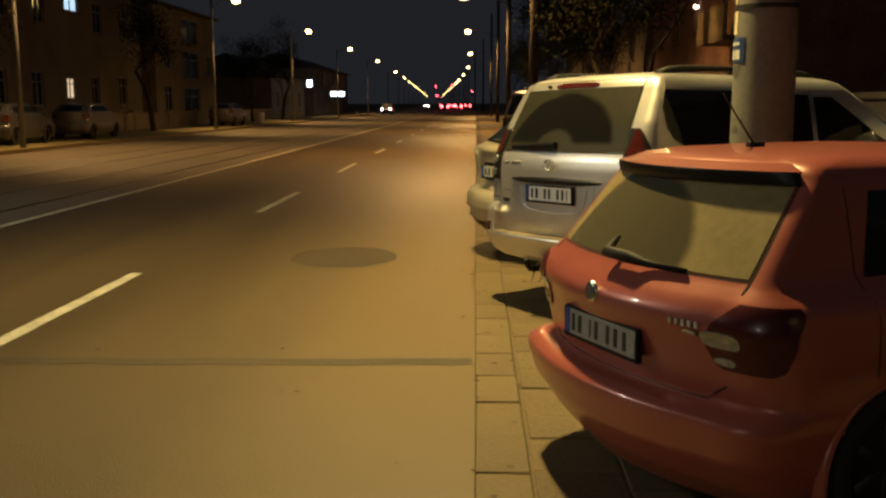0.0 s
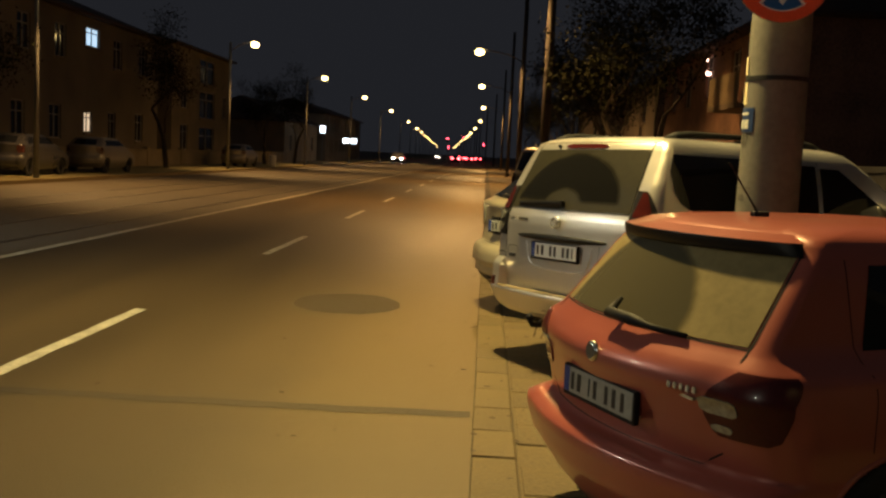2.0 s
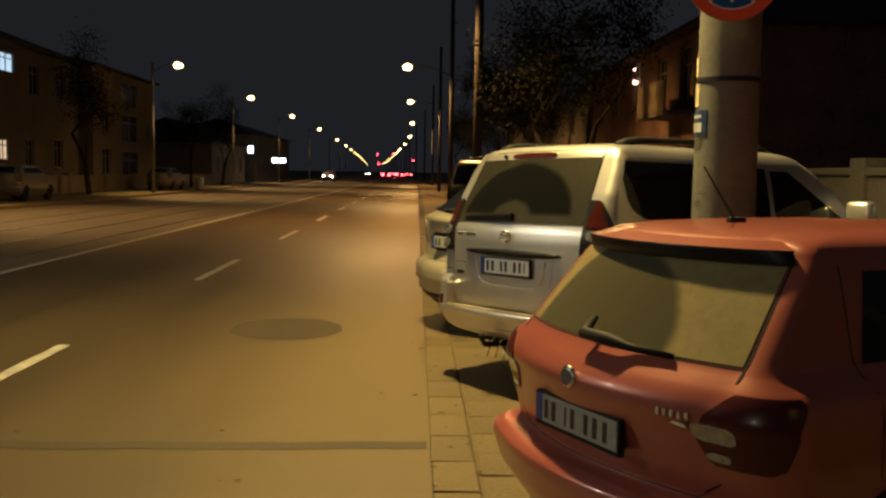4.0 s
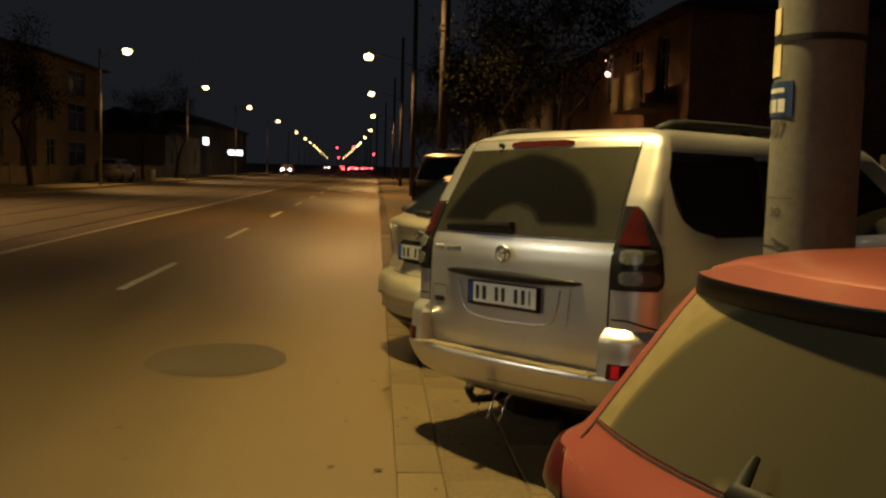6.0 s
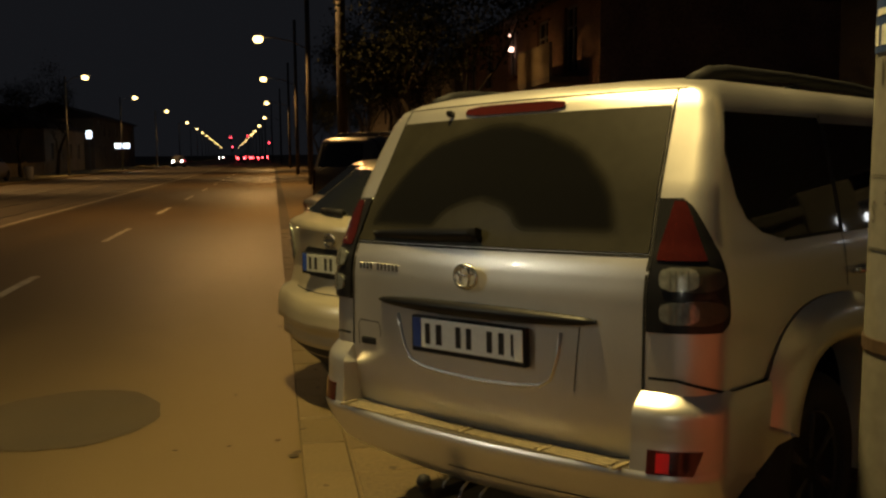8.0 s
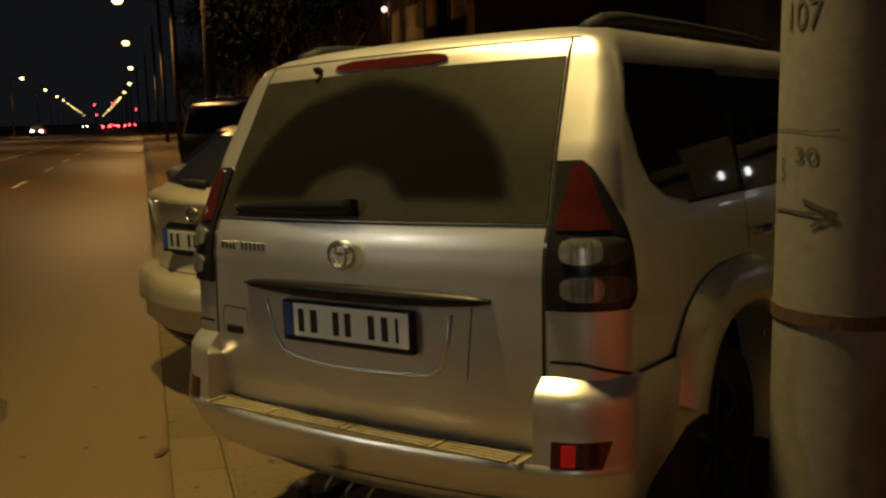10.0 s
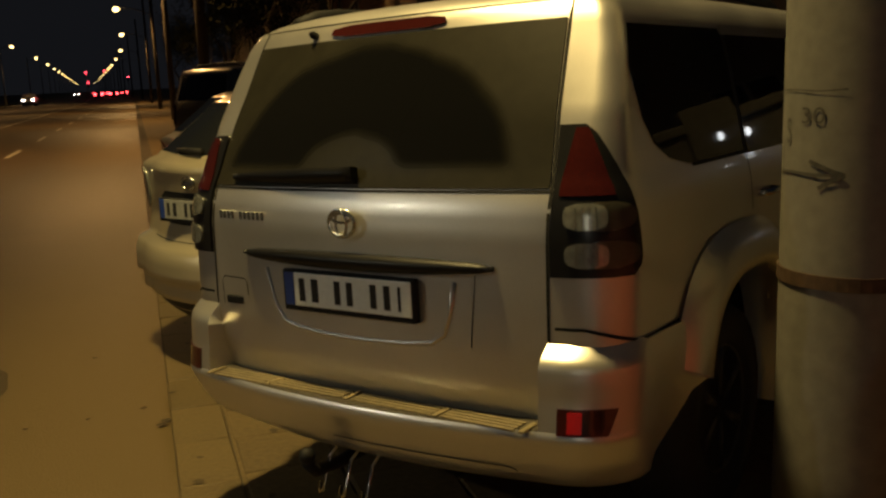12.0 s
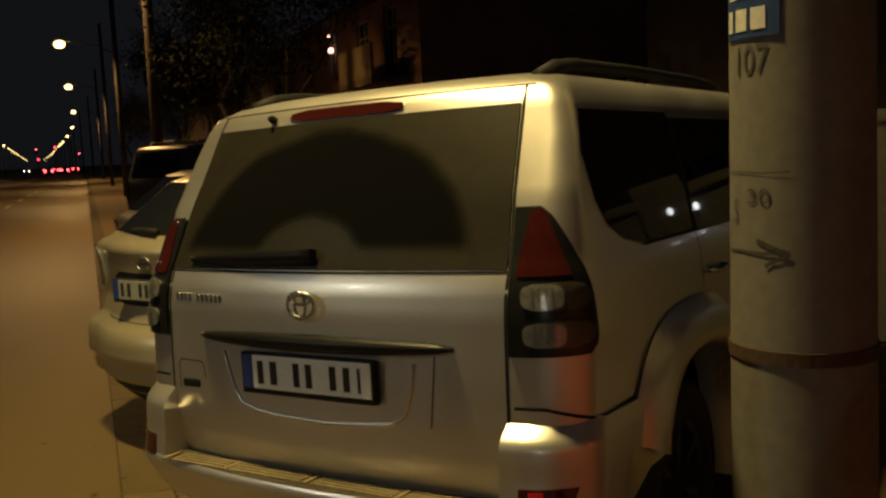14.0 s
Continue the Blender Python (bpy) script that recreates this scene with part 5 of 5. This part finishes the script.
def house(x_face, depth, y0, y1, h, mat, label, windows, roof=1.6, into=-1, base=0.1):
    """A house whose street front stands at x_face and runs from y0 to y1; into: -1 when it lies to the west of its front.
    windows: (y, z of the sill, width, height, pane, balcony)."""
    top = empty("house", pose(x_face, y0, base))
    tagged(top, label, "house", "houses")
    L = y1 - y0
    back = into * depth
    ys = sorted({0.0, L, *[a for y, _, w, _, _, _ in windows for a in (y - y0 - w / 2, y - y0 + w / 2)]})
    zs = sorted({0.0, h, *[a for _, z, _, wh, _, _ in windows for a in (z, z + wh)]})
    verts, faces, t = [], [], 0.25 * into
    holes = [(y - y0 - w / 2, y - y0 + w / 2, z, z + wh) for y, z, w, wh, _, _ in windows]
    for a, b in zip(ys, ys[1:]):
        for c, d in zip(zs, zs[1:]):
            my, mz = (a + b) / 2, (c + d) / 2
            if any(p < my < q and r < mz < s for p, q, r, s in holes):
                continue
            k = len(verts)
            verts += [(0, a, c), (0, b, c), (0, b, d), (0, a, d)]
            faces.append((k, k + 1, k + 2, k + 3))
    for p, q, r, s in holes:
        k = len(verts)
        verts += [(0, p, r), (0, q, r), (0, q, s), (0, p, s), (t, p, r), (t, q, r), (t, q, s), (t, p, s)]
        faces += [(k + i, k + (i + 1) % 4, k + 4 + (i + 1) % 4, k + 4 + i) for i in range(4)]
    k = len(verts)
    verts += [(0, 0, 0), (back, 0, 0), (back, L, 0), (0, L, 0), (0, 0, h), (back, 0, h), (back, L, h), (0, L, h)]
    faces += [(k, k + 1, k + 5, k + 4), (k + 1, k + 2, k + 6, k + 5), (k + 2, k + 3, k + 7, k + 6), (k + 4, k + 5, k + 6, k + 7)]
    mesh_object("wall", verts, faces, mat, top)
    o = 0.45
    x0, x1 = -into * o, back + into * o
    m = (x0 + x1) / 2
    v = [(x0, -o, h), (x1, -o, h), (x1, L + o, h), (x0, L + o, h), (m, 1.5, h + roof), (m, L - 1.5, h + roof), (x0, -o, h - 0.14), (x1, -o, h - 0.14), (x1, L + o, h - 0.14), (x0, L + o, h - 0.14)]
    mesh_object("roof", v, [(0, 1, 4), (1, 2, 5, 4), (2, 3, 5), (3, 0, 4, 5), (0, 6, 7, 1), (1, 7, 8, 2), (2, 8, 9, 3), (3, 9, 6, 0), (6, 9, 8, 7)], ROOF, top)
    for y, z, w, wh, pane, balcony in windows:
        yc = y - y0
        xo = t * 0.6
        win = part("window", box_bm(min(xo, xo - 0.02 * into), max(xo, xo - 0.02 * into), yc - w / 2, yc + w / 2, z, z + wh), pane, top)
        for a0, a1, b0, b1 in ((-w / 2, w / 2, z, z + 0.07), (-w / 2, w / 2, z + wh - 0.07, z + wh), (-w / 2, -w / 2 + 0.07, z + 0.072, z + wh - 0.072), (w / 2 - 0.07, w / 2, z + 0.072, z + wh - 0.072), (-0.035, 0.035, z + 0.072, z + wh - 0.072), (-w / 2 + 0.072, -0.037, z + wh * 0.68, z + wh * 0.68 + 0.05), (0.037, w / 2 - 0.072, z + wh * 0.68, z + wh * 0.68 + 0.05)):
            x2 = xo - 0.03 * into
            part("frame", box_bm(min(x2, x2 - 0.04 * into), max(x2, x2 - 0.04 * into), yc + a0, yc + a1, b0, b1), FRAME_WOOD, win)
        part("sill", box_bm(min(0, -into * 0.12), max(0, -into * 0.12), yc - w / 2 - 0.1, yc + w / 2 + 0.1, z - 0.1, z - 0.004), mat, win)
        if balcony:
            x2 = -into * 1.1
            bal = part("balcony", box_bm(min(0.004, x2), max(0.004, x2), yc - 1.6, yc + 1.6, z - 0.35, z - 0.2), PLASTER, top)
            part("parapet", box_bm(min(x2, x2 + into * 0.08), max(x2, x2 + into * 0.08), yc - 1.6, yc + 1.6, z - 0.196, z + 0.7), PLASTER_2, bal)
    return top


D, A, W = NIGHT_PANE, LIT_PANE, WARM_PANE
house(-20.2, 11, 37.0, 56.5, 7.6, PLASTER, "dark two-storey plaster house with a lit upper window", [(39.5, 1.4, 1.2, 1.6, D, 0), (43, 1.4, 1.2, 1.6, D, 0), (46.6, 1.75, 1.0, 1.05, W, 0), (49.6, 1.4, 1.0, 1.5, D, 0), (53.5, 1.4, 1.2, 1.6, D, 0), (40, 5.2, 1.2, 1.6, D, 0), (43.5, 5.2, 1.2, 1.6, D, 0), (47.1, 6.05, 1.6, 0.98, A, 0), (50.3, 5.2, 1.2, 1.6, D, 0), (54, 5.2, 1.2, 1.6, D, 0)], 2.2)
house(-20.0, 10, 58.5, 71.5, 7.8, PLASTER_2, "dark ochre house with deep loggia openings", [(61, 1.0, 1.6, 1.7, D, 0), (66.0, 0.6, 3.6, 2.0, D, 0), (66.0, 3.2, 3.6, 1.9, D, 0), (66.0, 5.6, 3.6, 1.7, D, 0), (61, 3.7, 1.4, 1.5, D, 0), (70.3, 3.4, 1.0, 1.6, D, 0)], 1.2)
house(-20.5, 10, 94, 112, 4.2, PLASTER_2, "low ochre house with a tiled roof", [(97, 1.2, 1.2, 1.6, D, 0), (101, 1.2, 1.2, 1.6, D, 0), (105, 1.2, 1.2, 1.6, D, 0), (109, 1.2, 1.2, 1.6, D, 0)], 2.4)
house(-20.5, 10, 118, 150, 6.0, PLASTER, "dark row house further along the street", [(y, z, 1.2, 1.6, D, 0) for y in (121, 125, 129, 134, 139, 145) for z in (1.2, 4.0)], 1.8)
house(-20.5, 11, 14.0, 35.0, 7.2, PLASTER, "dark plaster house across the tracks", [(y, z, 1.2, 1.6, D, 0) for y in (16, 20, 24, 28, 32) for z in (1.4, 4.6)], 2.0)
house(8.2, 10, 27.0, 44.5, 6.1, BRICKY, "reddish two-storey house with a balcony behind trees", [(29.4, 3.75, 1.1, 1.9, D, 1), (32.2, 3.9, 1.2, 1.7, D, 0), (35.9, 4.2, 1.1, 1.6, D, 0), (39.5, 4.0, 1.2, 1.7, D, 0), (42.5, 4.0, 1.1, 1.6, D, 0), (31, 1.1, 1.2, 1.5, D, 0), (36, 1.1, 1.2, 1.5, D, 0), (40.5, 1.1, 1.2, 1.5, D, 0)], 2.0, 1, 0.0)
house(13.0, 10, 4.0, 24.0, 5.2, PLASTER, "dark low house behind the parked cars", [(y, 1.3, 1.2, 1.6, D, 0) for y in (7, 11, 15, 19)], 2.0, 1, 0.0)
house(8.5, 10, 48.0, 90.0, 6.0, PLASTER, "dark row house along the parking strip", [(y, z, 1.2, 1.6, D, 0) for y in (52, 58, 64, 70, 76, 84) for z in (1.2, 3.9)], 2.0, 1, 0.0)
lampw = part("wall_lamp", lathe([(0.001, -0.1), (0.09, -0.06), (0.10, 0.04), (0.001, 0.1)], pose(8.12, 35.75, 5.12), 12), GLINT)
tagged(lampw, "small glowing lamp in a window opening", "lamp")
lampw = part("wall_lamp", lathe([(0.001, -0.05), (0.05, -0.03), (0.05, 0.02), (0.001, 0.05)], pose(8.12, 35.95, 5.62), 12), GLINT)
tagged(lampw, "small glowing lamp in a window opening", "lamp")


def wall_run(name, x, y0, y1, h, t, mat, label, posts=4.0):
    top = empty(name, pose(x, y0, 0))
    tagged(top, label, "wall", "garden walls")
    part("panel", box_bm(-t / 2, t / 2, 0, y1 - y0, 0, h - 0.1), mat, top)
    part("coping", box_bm(-t / 2 - 0.05, t / 2 + 0.05, 0, y1 - y0, h - 0.096, h, 0.02), mat, top)
    for k in range(int((y1 - y0) / posts) + 1):
        part("pier", box_bm(-t / 2 - 0.06, t / 2 + 0.06, k * posts - 0.2, k * posts + 0.2, 0, h + 0.12, 0.02), mat, top)


wall_run("garden_wall", 5.6, -8, 25, 1.75, 0.2, DARK_PLASTER, "plain garden wall behind the parked cars")
wall_run("garden_wall", -19.9, 30, 93, 1.1, 0.2, PLASTER_2, "low front garden wall across the street", 6.0)
# unseen lamps, added to give the quarter window its two white reflections
for y in (8.02, 8.22):
    s = part("wall_lamp", lathe([(0.001, -0.03), (0.02, -0.02), (0.022, 0.012), (0.001, 0.03)], pose(5.44, y, 1.56), 12), COLD_GLOW)
    tagged(s, "small cold white lamp added on the garden wall for window reflections", "lamp", "garden wall lamps")
SHOP_BLUE = material("lit_shop_sign", (0.8, 0.9, 1.0), 0.4, vary=0, emit=(0.75, 0.88, 1.0), strength=4)
for x, y, z, w, h in ((-16.5, 112, 2.7, 1.6, 0.55), (-17.0, 96, 3.6, 0.5, 0.7)):
    s = part("lit_sign", box_bm(x - w / 2, x + w / 2, y - 0.1, y + 0.1, z - h / 2, z + h / 2, 0.03), SHOP_BLUE)
    tagged(s, "small glowing blue-white shop sign", "sign")
    part("sign_post", tube([(x, y, 0.1), (x, y, z - h / 2)], 0.05, 8), LAMP_METAL, s)
bin_ = empty("litter_bin", pose(-15.9, 69.0, 0.1))
tagged(bin_, "pale litter bin on the far pavement", "bin")
part("bin_body", lathe([(0.2, 0), (0.26, 0.05), (0.28, 0.8), (0.25, 0.85), (0.2, 0.86)], Matrix.Identity(4), 16), WHITE_PAINT, bin_, smooth=True)
SIGNAL_RED = material("red_signal", (0.6, 0.05, 0.05), 0.4, vary=0, emit=(1.0, 0.05, 0.08), strength=14)
for x, y, z in ((-6.5, 205, 5.2), (1.2, 200, 4.0), (-3.0, 210, 5.6), (-6.2, 203, 3.2)):
    tl = empty("traffic_light", pose(x + bend(y), y, 0))
    tagged(tl, "distant traffic light showing red", "traffic light", "traffic lights")
    part("post", tube([(0, 0.2, 0), (0, 0.2, z)], 0.06, 8), LAMP_METAL, tl)
    part("signal_box", box_bm(-0.2, 0.2, 0.0, 0.18, z - 0.8, z + 0.25, 0.03), BLACK_PLASTIC, tl)
    part("signal_lens", lathe([(0.001, 0.06), (0.15, 0.04), (0.16, 0)], pose(0, 0, z, 90, 0, 0), 14), SIGNAL_RED, tl, "red signal lens")

BARK = material("tree_bark", (0.03, 0.024, 0.018), 0.95, vary=0.3, grain=25, bump=0.7)
LEAF = material("dark_foliage", (0.018, 0.020, 0.010), 1.0, vary=0.3, grain=8, spec=0.05)


def tree(seed, height):
    rng = random.Random(seed)
    top = empty("tree", pose(0, 0, 0))
    tagged(top, "dark street tree with a loose leafy crown", "tree", "street trees")
    bm = bmesh.new()
    tips = []

    def grow(p, d, length, r, depth):
        pts, rr = [p], [r]
        for k in range(4):
            d = (d + Vector((rng.uniform(-0.2, 0.2), rng.uniform(-0.2, 0.2), rng.uniform(-0.05, 0.15)))).normalized()
            pts.append(pts[-1] + d * length / 4)
            rr.append(r * (1 - 0.14 * (k + 1)))
        tube(pts, rr, 7 if depth < 2 else 4, bm)
        if depth >= 4:
            tips.extend(pts[2:])
            return
        if depth >= 2:
            tips.append(pts[-1])
        for k in range(3 if depth < 3 else 2):
            out = Vector((rng.uniform(-1, 1), rng.uniform(-1, 1), rng.uniform(0.1, 0.9))).normalized()
            grow(pts[rng.choice((2, 3, 4))], (d * 0.5 + out).normalized(), length * rng.uniform(0.55, 0.8), rr[-1] * 0.7, depth + 1)

    grow(Vector((0, 0, 0)), Vector((0, 0, 1)), height * 0.42, 0.17, 0)
    part("trunk", bm, BARK, top)
    verts, faces = [], []
    for t in tips:
        for _ in range(26):
            c = t + Vector((rng.gauss(0, 0.34), rng.gauss(0, 0.34), rng.gauss(0, 0.30)))
            a = Vector((rng.gauss(0, 1), rng.gauss(0, 1), rng.gauss(0, 1))).normalized() * rng.uniform(0.04, 0.09)
            b = a.cross(Vector((rng.gauss(0, 1), rng.gauss(0, 1), rng.gauss(0, 1)))).normalized() * rng.uniform(0.02, 0.045)
            k = len(verts)
            verts += [c - a, c + b, c + a, c - b]
            faces.append((k, k + 1, k + 2, k + 3))
    crown = mesh_object("crown", verts, faces, LEAF, top)
    crown["kind"] = "stuff"
    return top


a, b = tree(3, 8.5), tree(8, 7.5)
a.matrix_basis = pose(4.9, 35.0, 0)
b.matrix_basis = pose(5.2, 28.5, 0, 0, 0, 40)
for k, (x, y, r, s) in enumerate(((5.4, 41.5, 70, a), (3.9, 46, 200, b), (5.5, 49, 300, a), (5.4, 58, 20, b), (5.4, 68, 160, a), (5.2, 88, 250, b), (-18.2, 52.5, 50, a), (-18.4, 77, 140, b), (-18.0, 87, 210, a), (-18.2, 30, 310, b), (5.0, 108, 10, a))):
    copy_thing(s, pose(x, y, 0, 0, 0, r))

# ---- kerb stones, paving slabs and litter ----
def slab(name, w, l, h, mat, seed):
    rng = random.Random(seed)
    bm = box_bm(0, w, 0, l, -h, 0, 0.008, seg=1)
    for v in bm.verts:
        v.co.x += rng.uniform(-0.004, 0.004)
        v.co.y += rng.uniform(-0.004, 0.004)
    me = bpy.data.meshes.new(name)
    bm.to_mesh(me)
    bm.free()
    me.materials.append(mat)
    return me


rng = random.Random(12)
stones = [slab("kerb_stone", 0.247, 0.495, 0.08, STONE, k) for k in range(4)]
kerb = sheet("kerb_bed", 0.002, 0.25, -60, 700, -0.008, SOIL, "flush stone kerb along the road edge", category="kerb")
for k in range(54):
    ob = new("kerb_stone", rng.choice(stones))
    ob.matrix_basis = pose(0.001 + rng.uniform(-0.002, 0.002), -3.0 + 0.497 * k, 0.003 + rng.uniform(-0.003, 0.004), rng.uniform(-0.4, 0.4), rng.uniform(-0.5, 0.5), rng.uniform(-0.4, 0.4))
    ob.parent = kerb
slabs = [slab("paving_slab", 0.396, 0.396, 0.06, PAVING, 20 + k) for k in range(4)]
for i in range(6):
    for k in range(44):
        ob = new("paving_slab", rng.choice(slabs))
        ob.matrix_basis = pose(0.262 + 0.40 * i, 0.0 + 0.40 * k + 0.2 * (i % 2), 0.004 + rng.uniform(-0.004, 0.003), rng.uniform(-0.4, 0.4), rng.uniform(-0.4, 0.4), rng.uniform(-0.4, 0.4))
        ob.parent = pave
verts, faces = [], []
for _ in range(130):
    x, y = rng.gauss(0.12, 0.28), rng.uniform(1.5, 16)
    if rng.random() < 0.2:
        x = rng.uniform(-3.0, 0.0)
    r, a = rng.uniform(0.008, 0.028), rng.uniform(0, 6.28)
    k = len(verts)
    for j in range(5):
        t = a + 2 * math.pi * j / 5
        verts.append((x + r * math.cos(t) * rng.uniform(0.6, 1.3), y + r * math.sin(t) * rng.uniform(0.6, 1.3), 0.008 + rng.uniform(-0.002, 0.003)))
    faces.append(tuple(range(k, k + 5)))
DRY_LEAF = material("dry_leaf", (0.05, 0.035, 0.018), 0.9, vary=0.3, grain=10)
tagged(mesh_object("leaf_litter", verts, faces, DRY_LEAF), "scattered dry leaves and grit along the kerb", "litter", kind="stuff")
